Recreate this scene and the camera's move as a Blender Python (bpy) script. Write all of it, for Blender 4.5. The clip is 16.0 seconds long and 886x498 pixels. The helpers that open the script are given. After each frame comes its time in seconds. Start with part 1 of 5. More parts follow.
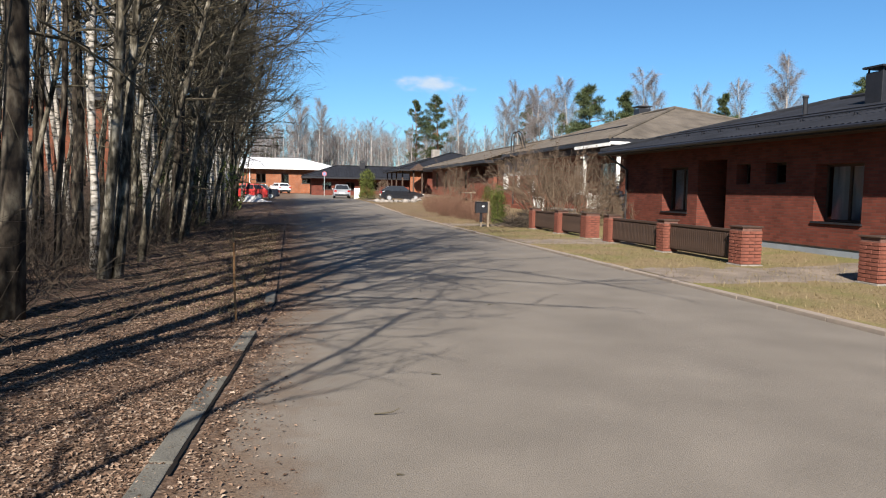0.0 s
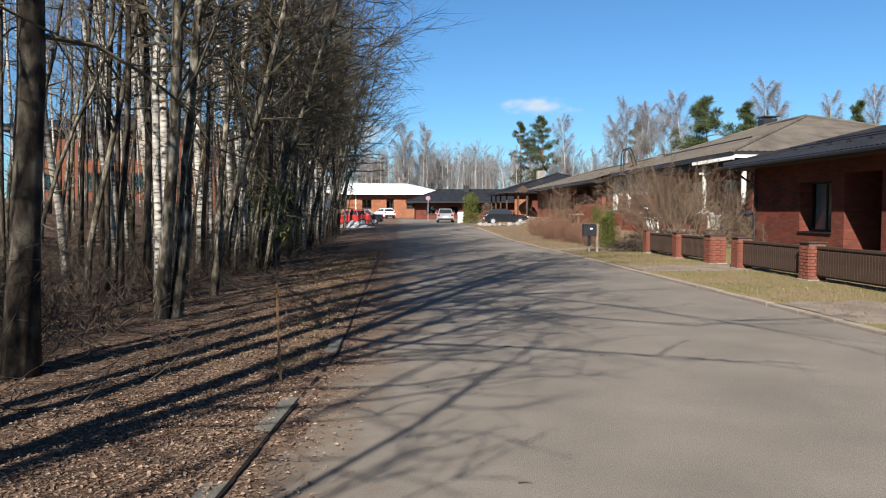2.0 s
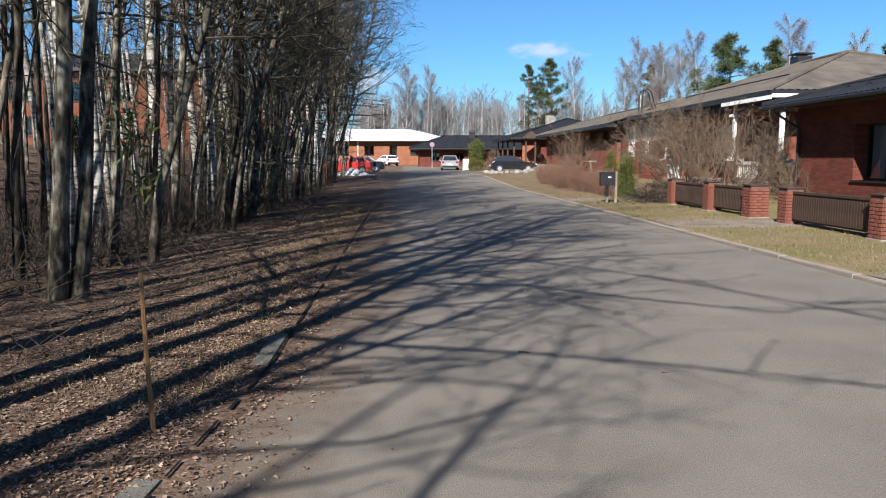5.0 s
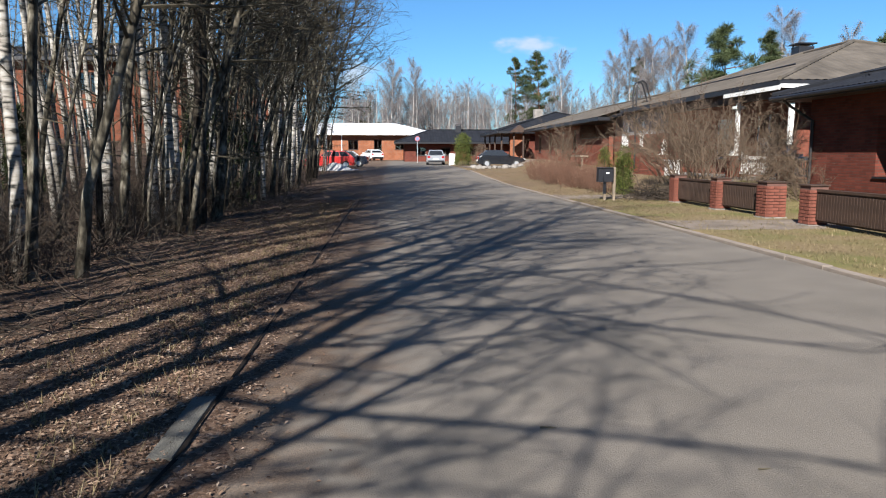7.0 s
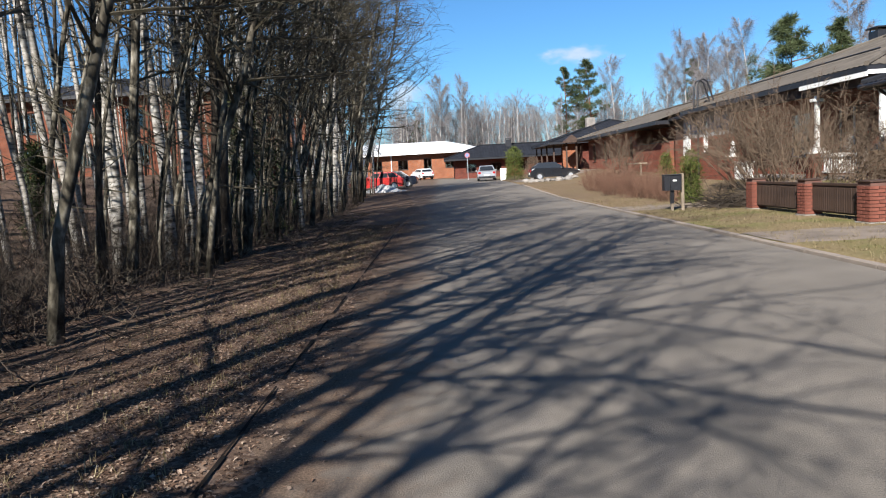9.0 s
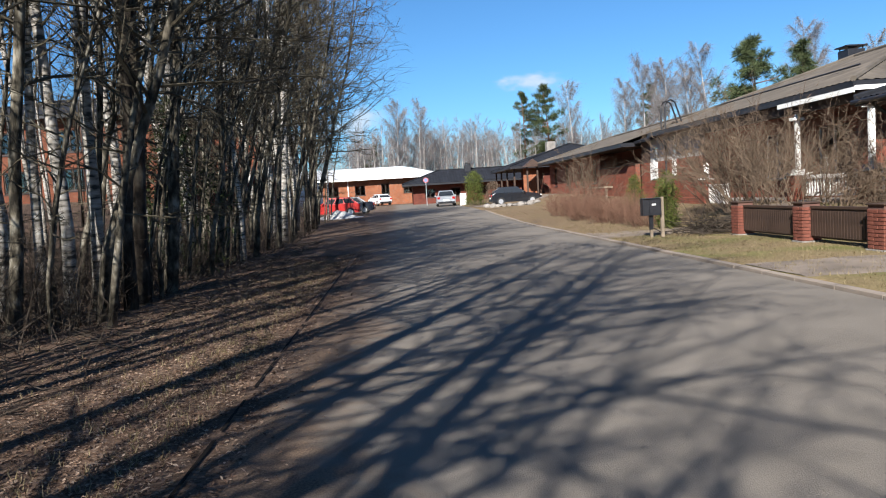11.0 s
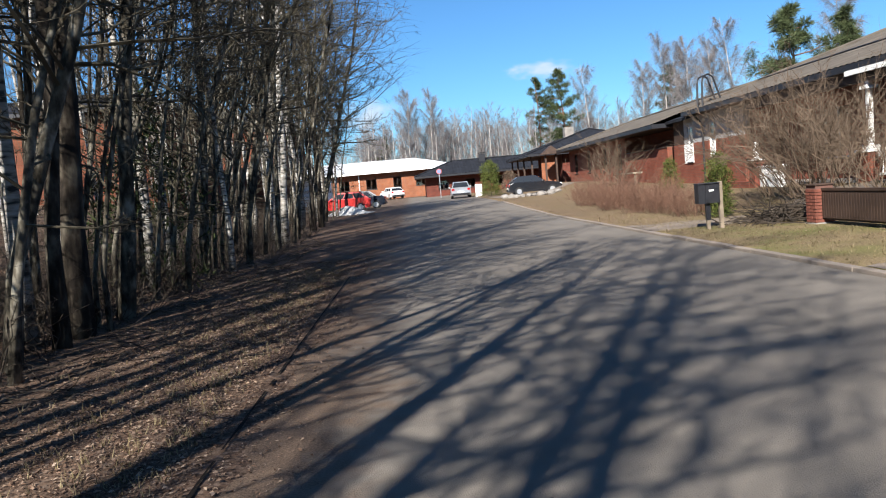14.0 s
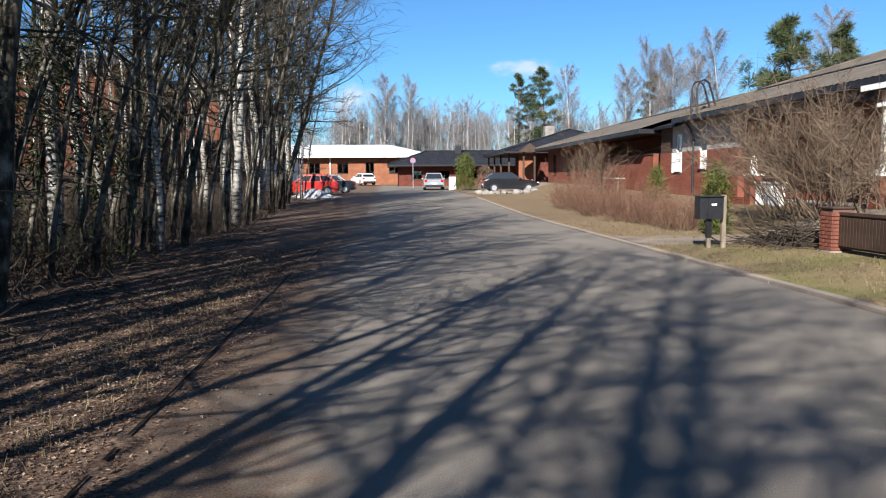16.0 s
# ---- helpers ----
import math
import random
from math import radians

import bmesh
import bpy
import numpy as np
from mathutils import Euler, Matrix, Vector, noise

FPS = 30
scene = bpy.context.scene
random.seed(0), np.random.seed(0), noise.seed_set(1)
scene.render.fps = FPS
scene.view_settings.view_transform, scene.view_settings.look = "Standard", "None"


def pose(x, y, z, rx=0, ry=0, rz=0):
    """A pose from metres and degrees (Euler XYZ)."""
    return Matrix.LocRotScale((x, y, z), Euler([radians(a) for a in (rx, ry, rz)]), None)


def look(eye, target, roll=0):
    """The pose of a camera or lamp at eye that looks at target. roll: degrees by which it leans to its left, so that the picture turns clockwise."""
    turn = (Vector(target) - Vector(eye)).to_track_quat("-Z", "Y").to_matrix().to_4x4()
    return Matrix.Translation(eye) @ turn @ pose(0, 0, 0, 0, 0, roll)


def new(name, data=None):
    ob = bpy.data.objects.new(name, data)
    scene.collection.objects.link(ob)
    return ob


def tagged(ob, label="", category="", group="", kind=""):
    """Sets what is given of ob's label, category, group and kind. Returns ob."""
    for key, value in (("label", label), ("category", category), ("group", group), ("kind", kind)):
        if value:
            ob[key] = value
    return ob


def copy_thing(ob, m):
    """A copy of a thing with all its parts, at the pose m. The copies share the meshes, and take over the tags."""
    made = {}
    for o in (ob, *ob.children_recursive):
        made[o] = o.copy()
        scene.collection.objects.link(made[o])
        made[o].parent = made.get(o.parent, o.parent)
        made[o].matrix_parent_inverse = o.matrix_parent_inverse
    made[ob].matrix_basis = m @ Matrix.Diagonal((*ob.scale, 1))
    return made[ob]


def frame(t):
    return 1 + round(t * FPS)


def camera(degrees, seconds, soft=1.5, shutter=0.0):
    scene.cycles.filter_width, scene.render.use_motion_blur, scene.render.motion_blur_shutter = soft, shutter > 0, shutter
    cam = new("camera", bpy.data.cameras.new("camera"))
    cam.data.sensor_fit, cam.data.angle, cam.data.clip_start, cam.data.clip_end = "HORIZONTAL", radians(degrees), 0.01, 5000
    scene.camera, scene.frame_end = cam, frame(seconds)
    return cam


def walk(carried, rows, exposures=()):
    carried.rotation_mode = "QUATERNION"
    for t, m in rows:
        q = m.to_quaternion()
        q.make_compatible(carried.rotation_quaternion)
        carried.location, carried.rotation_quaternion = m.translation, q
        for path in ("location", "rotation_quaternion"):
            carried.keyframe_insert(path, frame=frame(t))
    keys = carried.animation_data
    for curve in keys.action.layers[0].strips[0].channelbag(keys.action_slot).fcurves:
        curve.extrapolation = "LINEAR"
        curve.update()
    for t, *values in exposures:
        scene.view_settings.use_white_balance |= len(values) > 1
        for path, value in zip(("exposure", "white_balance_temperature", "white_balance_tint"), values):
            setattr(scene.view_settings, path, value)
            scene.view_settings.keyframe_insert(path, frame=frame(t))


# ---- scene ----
cam = camera(61.8, 16.0, soft=1.1)
PATH = [
    (0.0, (-1.091, -4.367, 1.615), (0.932, 5.394, 0.821), 1.08),
    (0.5, (-0.968, -3.898, 1.589), (0.611, 5.945, 0.800), -1.30),
    (1.0, (-0.822, -3.441, 1.600), (0.449, 6.420, 0.528), 0.98),
    (1.5, (-0.724, -2.894, 1.622), (1.169, 6.895, 0.854), 1.35),
    (2.0, (-0.586, -2.424, 1.621), (0.010, 7.546, 1.124), -0.04),
    (2.5, (-0.445, -1.906, 1.600), (0.644, 8.012, 0.934), 1.24),
    (3.0, (-0.399, -1.430, 1.618), (0.882, 8.454, 0.799), 0.26),
    (3.5, (-0.267, -0.866, 1.650), (-0.078, 9.120, 1.161), -4.03),
    (3.7, (-0.225, -0.679, 1.639), (0.121, 9.297, 1.036), -1.39),
    (5.8, (-0.256, 1.122, 1.583), (0.266, 11.029, 0.327), 0.07),
    (6.0, (-0.202, 1.306, 1.602), (0.239, 11.257, 0.718), -2.25),
    (6.5, (-0.140, 1.811, 1.592), (0.708, 11.753, 0.938), -1.41),
    (7.0, (-0.172, 2.290, 1.577), (0.533, 12.184, 0.306), 0.03),
    (7.5, (-0.076, 2.777, 1.605), (0.360, 12.708, 0.515), -2.03),
    (8.0, (-0.044, 3.319, 1.587), (1.157, 13.206, 0.693), -1.78),
    (8.5, (-0.000, 3.744, 1.589), (0.565, 13.679, 0.607), -2.25),
    (9.0, (0.077, 4.244, 1.593), (0.032, 14.191, 0.561), -3.19),
    (9.2, (0.064, 4.506, 1.539), (0.604, 14.466, 0.818), -2.39),
    (11.3, (0.063, 6.731, 1.582), (0.538, 16.694, 0.859), -3.82),
    (11.5, (0.035, 6.912, 1.590), (0.191, 16.867, 0.656), -3.99),
    (12.0, (0.084, 7.495, 1.587), (0.984, 17.438, 1.018), -1.33),
    (12.5, (0.064, 7.982, 1.564), (0.856, 17.894, 0.503), -0.34),
    (13.0, (0.131, 8.456, 1.581), (0.510, 18.374, 0.359), -1.52),
    (13.5, (0.107, 9.010, 1.584), (1.166, 18.913, 0.681), -1.78),
    (14.0, (0.091, 9.485, 1.578), (0.421, 19.446, 0.758), -5.12),
    (14.5, (0.172, 10.074, 1.545), (0.710, 20.034, 0.830), -0.50),
    (15.0, (0.193, 10.589, 1.581), (1.267, 20.517, 1.047), -2.11),
    (15.5, (0.289, 11.201, 1.555), (0.642, 21.143, 0.540), -2.51),
    (16.0, (0.283, 11.750, 1.550), (1.028, 21.676, 0.595), -0.43),
]
TONE = [(0.0, 1.37, 6500, 10), (2.5, 1.36, 6440, 9), (4.5, 1.37, 6120, 9), (11.5, 1.42, 6150, 9), (13.0, 1.48, 6180, 9), (16.0, 1.48, 6150, 9)]   # the camera's white balance turns cooler
walk(cam, [(t, look(eye, target, roll)) for t, eye, target, roll in PATH], TONE)

# ---- light ----
SUN_AZ, SUN_EL = radians(22.2), radians(35.0)   # shadows fall towards +y and a little towards +x
world = bpy.data.worlds.new("world")
scene.world = world
world.use_nodes = True
wn, wl = world.node_tree.nodes, world.node_tree.links
sky = wn.new("ShaderNodeTexSky")
sky.sky_type, sky.sun_disc = "NISHITA", False
sky.sun_elevation = SUN_EL
sky.sun_rotation = math.pi + SUN_AZ
sky.altitude, sky.air_density, sky.dust_density, sky.ozone_density = 0, 1.0, 0.15, 3.0
tint = wn.new("ShaderNodeMix")
tint.data_type, tint.blend_type = "RGBA", "MULTIPLY"
tint.inputs["Factor"].default_value, tint.inputs["B"].default_value = 1.0, (0.66, 1.06, 1.37, 1)
wl.new(sky.outputs[0], tint.inputs["A"])
wl.new(tint.outputs["Result"], wn["Background"].inputs["Color"])
wn["Background"].inputs["Strength"].default_value = 0.036
sun = new("sun", bpy.data.lights.new("sun", "SUN"))
sun.data.energy, sun.data.angle, sun.data.color = 5.0, radians(0.53), (1.0, 0.93, 0.83)
s_from = Vector((-math.sin(SUN_AZ) * math.cos(SUN_EL), -math.cos(SUN_AZ) * math.cos(SUN_EL), math.sin(SUN_EL)))
sun.matrix_world = look(s_from * 60, (0, 0, 0))

# ---- materials ----
def material(name, base, rough=0.85, metal=0.0, spread=0.25, scale=6.0, bump=0.3, fine=60.0, second=None, spec=0.4, depth=0.02):
    """Base colour with coarse stains and fine grain, and a relief of both."""
    m = bpy.data.materials.new(name)
    m.use_nodes = True
    nt = m.node_tree
    N, L = nt.nodes, nt.links
    b = N["Principled BSDF"]
    b.inputs["Metallic"].default_value = metal
    b.inputs["Specular IOR Level"].default_value = spec
    tc = N.new("ShaderNodeTexCoord")
    big, small = N.new("ShaderNodeTexNoise"), N.new("ShaderNodeTexNoise")
    for n, s, d in ((big, scale, 4.0), (small, fine, 3.0)):
        n.inputs["Scale"].default_value, n.inputs["Detail"].default_value = s, d
        L.new(tc.outputs["Object"], n.inputs["Vector"])
    mix = N.new("ShaderNodeMix"); mix.data_type = "RGBA"
    dark = [c * (1 - spread) for c in base]
    light = list(second) if second else [min(1, c * (1 + spread)) for c in base]
    mix.inputs["A"].default_value, mix.inputs["B"].default_value = (*dark, 1), (*light, 1)
    add = N.new("ShaderNodeMath"); add.operation = "MULTIPLY_ADD"
    add.inputs[1].default_value = 0.45
    L.new(small.outputs["Fac"], add.inputs[0])
    half = N.new("ShaderNodeMapRange")
    half.inputs["From Min"].default_value, half.inputs["From Max"].default_value = 0.3, 0.7
    half.inputs["To Min"].default_value, half.inputs["To Max"].default_value = -0.15, 0.7
    L.new(big.outputs["Fac"], half.inputs["Value"])
    L.new(half.outputs["Result"], add.inputs[2])
    L.new(add.outputs[0], mix.inputs["Factor"])
    L.new(mix.outputs["Result"], b.inputs["Base Color"])
    rr = N.new("ShaderNodeMapRange")
    rr.inputs["To Min"].default_value, rr.inputs["To Max"].default_value = max(0.02, rough - 0.12), min(1, rough + 0.1)
    L.new(small.outputs["Fac"], rr.inputs["Value"])
    L.new(rr.outputs["Result"], b.inputs["Roughness"])
    if bump:
        bp = N.new("ShaderNodeBump")
        bp.inputs["Strength"].default_value, bp.inputs["Distance"].default_value = bump, depth
        L.new(small.outputs["Fac"], bp.inputs["Height"])
        L.new(bp.outputs["Normal"], b.inputs["Normal"])
    return m


def brick_material(name, c1, c2, mortar, row=0.075, width=0.27):
    m = bpy.data.materials.new(name)
    m.use_nodes = True
    N, L = m.node_tree.nodes, m.node_tree.links
    b = N["Principled BSDF"]
    b.inputs["Roughness"].default_value = 0.9
    b.inputs["Specular IOR Level"].default_value = 0.15
    tc, sep, com, su = N.new("ShaderNodeTexCoord"), N.new("ShaderNodeSeparateXYZ"), N.new("ShaderNodeCombineXYZ"), N.new("ShaderNodeMath")
    L.new(tc.outputs["Object"], sep.inputs[0])
    L.new(sep.outputs["X"], su.inputs[0]); L.new(sep.outputs["Y"], su.inputs[1])
    L.new(su.outputs[0], com.inputs["X"]); L.new(sep.outputs["Z"], com.inputs["Y"])
    br = N.new("ShaderNodeTexBrick")
    br.inputs["Color1"].default_value, br.inputs["Color2"].default_value = (*c1, 1), (*c2, 1)
    br.inputs["Mortar"].default_value = (*mortar, 1)
    br.inputs["Scale"].default_value, br.inputs["Mortar Size"].default_value = 1.0, 0.007
    br.inputs["Mortar Smooth"].default_value = 0.2
    br.inputs["Brick Width"].default_value, br.inputs["Row Height"].default_value = width, row
    L.new(com.outputs[0], br.inputs["Vector"])
    no, mx = N.new("ShaderNodeTexNoise"), N.new("ShaderNodeMix")
    no.inputs["Scale"].default_value, no.inputs["Detail"].default_value = 1.7, 6
    L.new(tc.outputs["Object"], no.inputs["Vector"])
    mx.data_type, mx.blend_type = "RGBA", "MULTIPLY"
    mx.inputs["Factor"].default_value = 0.5
    ramp = N.new("ShaderNodeValToRGB")
    ramp.color_ramp.elements[0].position, ramp.color_ramp.elements[0].color = 0.3, (0.5, 0.47, 0.45, 1)
    ramp.color_ramp.elements[1].position, ramp.color_ramp.elements[1].color = 0.7, (1.1, 1.1, 1.1, 1)
    L.new(no.outputs["Fac"], ramp.inputs["Fac"])
    L.new(br.outputs["Color"], mx.inputs["A"]); L.new(ramp.outputs["Color"], mx.inputs["B"])
    L.new(mx.outputs["Result"], b.inputs["Base Color"])
    bp = N.new("ShaderNodeBump")
    bp.invert = True
    bp.inputs["Strength"].default_value, bp.inputs["Distance"].default_value = 0.7, 0.008
    L.new(br.outputs["Fac"], bp.inputs["Height"])
    L.new(bp.outputs["Normal"], b.inputs["Normal"])
    return m


def ground_material():
    """Leaf litter and soil on the wooded side, dry lawn past the far kerb."""
    m = bpy.data.materials.new("ground")
    m.use_nodes = True
    N, L = m.node_tree.nodes, m.node_tree.links
    b = N["Principled BSDF"]
    b.inputs["Roughness"].default_value = 0.95
    b.inputs["Specular IOR Level"].default_value = 0.15
    tc = N.new("ShaderNodeTexCoord")

    def noisy(scale, detail=5.0):
        n = N.new("ShaderNodeTexNoise")
        n.inputs["Scale"].default_value, n.inputs["Detail"].default_value = scale, detail
        L.new(tc.outputs["Object"], n.inputs["Vector"])
        return n.outputs["Fac"]

    def ramp(fac, stops):
        r = N.new("ShaderNodeValToRGB")
        e = r.color_ramp.elements
        while len(e) < len(stops):
            e.new(0.5)
        for el, (p, c) in zip(e, stops):
            el.position, el.color = p, (*c, 1)
        L.new(fac, r.inputs["Fac"])
        return r.outputs["Color"]

    vor = N.new("ShaderNodeTexVoronoi")
    vor.inputs["Scale"].default_value = 34
    L.new(tc.outputs["Object"], vor.inputs["Vector"])
    leaf = N.new("ShaderNodeSeparateColor")
    L.new(vor.outputs["Color"], leaf.inputs[0])
    litter = ramp(leaf.outputs[0], [(0.0, (0.038, 0.022, 0.014)), (0.35, (0.098, 0.058, 0.040)), (0.7, (0.146, 0.095, 0.067)), (1.0, (0.225, 0.164, 0.126))])
    soil = ramp(noisy(3.0), [(0.3, (0.030, 0.020, 0.014)), (0.7, (0.099, 0.067, 0.046))])
    mix1 = N.new("ShaderNodeMix"); mix1.data_type = "RGBA"
    L.new(noisy(1.1), mix1.inputs["Factor"])
    L.new(litter, mix1.inputs["A"]); L.new(soil, mix1.inputs["B"])
    lawn_a = ramp(noisy(38.0, 3.0), [(0.3, (0.081, 0.055, 0.029)), (0.5, (0.162, 0.119, 0.064)), (0.72, (0.242, 0.185, 0.107))])
    lawn_g = ramp(noisy(55.0, 3.0), [(0.3, (0.052, 0.058, 0.017)), (0.7, (0.162, 0.150, 0.052))])
    mix2 = N.new("ShaderNodeMix"); mix2.data_type = "RGBA"
    patch = N.new("ShaderNodeMapRange")
    patch.inputs["From Min"].default_value, patch.inputs["From Max"].default_value = 0.42, 0.68
    L.new(noisy(0.6, 3.0), patch.inputs["Value"])
    L.new(patch.outputs["Result"], mix2.inputs["Factor"])
    L.new(lawn_a, mix2.inputs["A"]); L.new(lawn_g, mix2.inputs["B"])
    sep = N.new("ShaderNodeSeparateXYZ")
    L.new(tc.outputs["Object"], sep.inputs[0])
    side = N.new("ShaderNodeMapRange")
    side.inputs["From Min"].default_value, side.inputs["From Max"].default_value = 3.0, 4.0
    L.new(sep.outputs["X"], side.inputs["Value"])
    mix3 = N.new("ShaderNodeMix"); mix3.data_type = "RGBA"
    L.new(side.outputs["Result"], mix3.inputs["Factor"])
    # the lawn turns to bare soil and old leaves further along the road
    worn = N.new("ShaderNodeMath"); worn.operation = "MULTIPLY_ADD"
    worn.inputs[1].default_value = 16.0
    L.new(noisy(0.9, 5.0), worn.inputs[0]); L.new(sep.outputs["Y"], worn.inputs[2])
    bare = N.new("ShaderNodeMapRange")
    bare.inputs["From Min"].default_value, bare.inputs["From Max"].default_value = 33.0, 39.0
    bare.inputs["To Max"].default_value = 0.75
    L.new(worn.outputs[0], bare.inputs["Value"])
    mix4 = N.new("ShaderNodeMix"); mix4.data_type = "RGBA"
    old_leaves = ramp(noisy(24.0, 6.0), [(0.32, (0.065, 0.042, 0.027)), (0.52, (0.144, 0.097, 0.061)), (0.7, (0.228, 0.163, 0.106))])
    L.new(bare.outputs["Result"], mix4.inputs["Factor"])
    L.new(mix2.outputs["Result"], mix4.inputs["A"]); L.new(old_leaves, mix4.inputs["B"])
    L.new(mix1.outputs["Result"], mix3.inputs["A"]); L.new(mix4.outputs["Result"], mix3.inputs["B"])
    L.new(mix3.outputs["Result"], b.inputs["Base Color"])
    bp = N.new("ShaderNodeBump")
    bp.inputs["Strength"].default_value, bp.inputs["Distance"].default_value = 0.6, 0.03
    L.new(noisy(30.0, 6.0), bp.inputs["Height"])
    L.new(bp.outputs["Normal"], b.inputs["Normal"])
    return m


def birch_material():
    m = bpy.data.materials.new("birch_bark")
    m.use_nodes = True
    N, L = m.node_tree.nodes, m.node_tree.links
    b = N["Principled BSDF"]
    b.inputs["Roughness"].default_value = 0.8
    tc, mp = N.new("ShaderNodeTexCoord"), N.new("ShaderNodeMapping")
    mp.inputs["Scale"].default_value = (2.280, 2.280, 6.840)
    L.new(tc.outputs["Object"], mp.inputs["Vector"])
    no = N.new("ShaderNodeTexNoise")
    no.inputs["Scale"].default_value, no.inputs["Detail"].default_value = 2.2, 6
    L.new(mp.outputs[0], no.inputs["Vector"])
    r = N.new("ShaderNodeValToRGB")
    e = r.color_ramp.elements
    e.new(0.5)
    for el, (p, c) in zip(e, ((0.38, (0.023, 0.021, 0.017)), (0.47, (0.220, 0.196, 0.167)), (0.7, (0.393, 0.375, 0.347)))):
        el.position, el.color = p, (*c, 1)
    L.new(no.outputs["Fac"], r.inputs["Fac"])
    L.new(r.outputs["Color"], b.inputs["Base Color"])
    return m


def bark_material(name, stops, stretch=0.4, scale=13.0, blotch=2.2):
    """Furrowed bark: dark cracks drawn out along the trunk, pale lichen in blotches."""
    m = bpy.data.materials.new(name)
    m.use_nodes = True
    N, L = m.node_tree.nodes, m.node_tree.links
    b = N["Principled BSDF"]
    b.inputs["Roughness"].default_value = 0.95
    b.inputs["Specular IOR Level"].default_value = 0.15
    tc, mp = N.new("ShaderNodeTexCoord"), N.new("ShaderNodeMapping")
    mp.inputs["Scale"].default_value = (1, 1, stretch)
    L.new(tc.outputs["Object"], mp.inputs["Vector"])
    fine, coarse = N.new("ShaderNodeTexNoise"), N.new("ShaderNodeTexNoise")
    fine.inputs["Scale"].default_value, fine.inputs["Detail"].default_value = scale, 7
    coarse.inputs["Scale"].default_value, coarse.inputs["Detail"].default_value = blotch, 4
    L.new(mp.outputs[0], fine.inputs["Vector"])
    L.new(tc.outputs["Object"], coarse.inputs["Vector"])
    half = N.new("ShaderNodeMix")
    half.inputs["Factor"].default_value = 0.4
    L.new(fine.outputs["Fac"], half.inputs["A"]); L.new(coarse.outputs["Fac"], half.inputs["B"])
    r = N.new("ShaderNodeValToRGB")
    e = r.color_ramp.elements
    e.new(0.5)
    for el, (p, c) in zip(e, zip((0.42, 0.52, 0.62), stops)):
        el.position, el.color = p, (*c, 1)
    L.new(half.outputs["Result"], r.inputs["Fac"])
    L.new(r.outputs["Color"], b.inputs["Base Color"])
    bp = N.new("ShaderNodeBump")
    bp.inputs["Strength"].default_value, bp.inputs["Distance"].default_value = 0.8, 0.02
    L.new(fine.outputs["Fac"], bp.inputs["Height"])
    L.new(bp.outputs["Normal"], b.inputs["Normal"])
    return m


def island_material(name, stops, rough=0.95):
    """Loose leaves or blades: each piece has a tone of its own, over a slow drift of colour."""
    m = bpy.data.materials.new(name)
    m.use_nodes = True
    N, L = m.node_tree.nodes, m.node_tree.links
    b = N["Principled BSDF"]
    b.inputs["Roughness"].default_value = rough
    b.inputs["Specular IOR Level"].default_value = 0.1
    geo, tc, no = N.new("ShaderNodeNewGeometry"), N.new("ShaderNodeTexCoord"), N.new("ShaderNodeTexNoise")
    no.inputs["Scale"].default_value, no.inputs["Detail"].default_value = 1.4, 4
    L.new(tc.outputs["Object"], no.inputs["Vector"])
    mix = N.new("ShaderNodeMix")
    mix.inputs["Factor"].default_value = 0.4
    L.new(geo.outputs["Random Per Island"], mix.inputs["A"]); L.new(no.outputs["Fac"], mix.inputs["B"])
    r = N.new("ShaderNodeValToRGB")
    e = r.color_ramp.elements
    while len(e) < len(stops):
        e.new(0.5)
    for el, (p, c) in zip(e, stops):
        el.position, el.color = p, (*c, 1)
    L.new(mix.outputs["Result"], r.inputs["Fac"])
    L.new(r.outputs["Color"], b.inputs["Base Color"])
    return m


def plain(name, base, rough=0.5, metal=0.0, spec=0.5, emit=0.0, clear=0.0, glass=0.0):
    m = bpy.data.materials.new(name)
    m.use_nodes = True
    b = m.node_tree.nodes["Principled BSDF"]
    b.inputs["Base Color"].default_value = (*base, 1)
    b.inputs["Roughness"].default_value, b.inputs["Metallic"].default_value = rough, metal
    b.inputs["Specular IOR Level"].default_value = spec
    b.inputs["Coat Weight"].default_value = clear
    b.inputs["Transmission Weight"].default_value = glass
    return m


ASPHALT = material("asphalt", (0.134, 0.116, 0.097), 0.9, spread=0.17, scale=0.9, bump=0.9, fine=100, spec=0.3, depth=0.006)


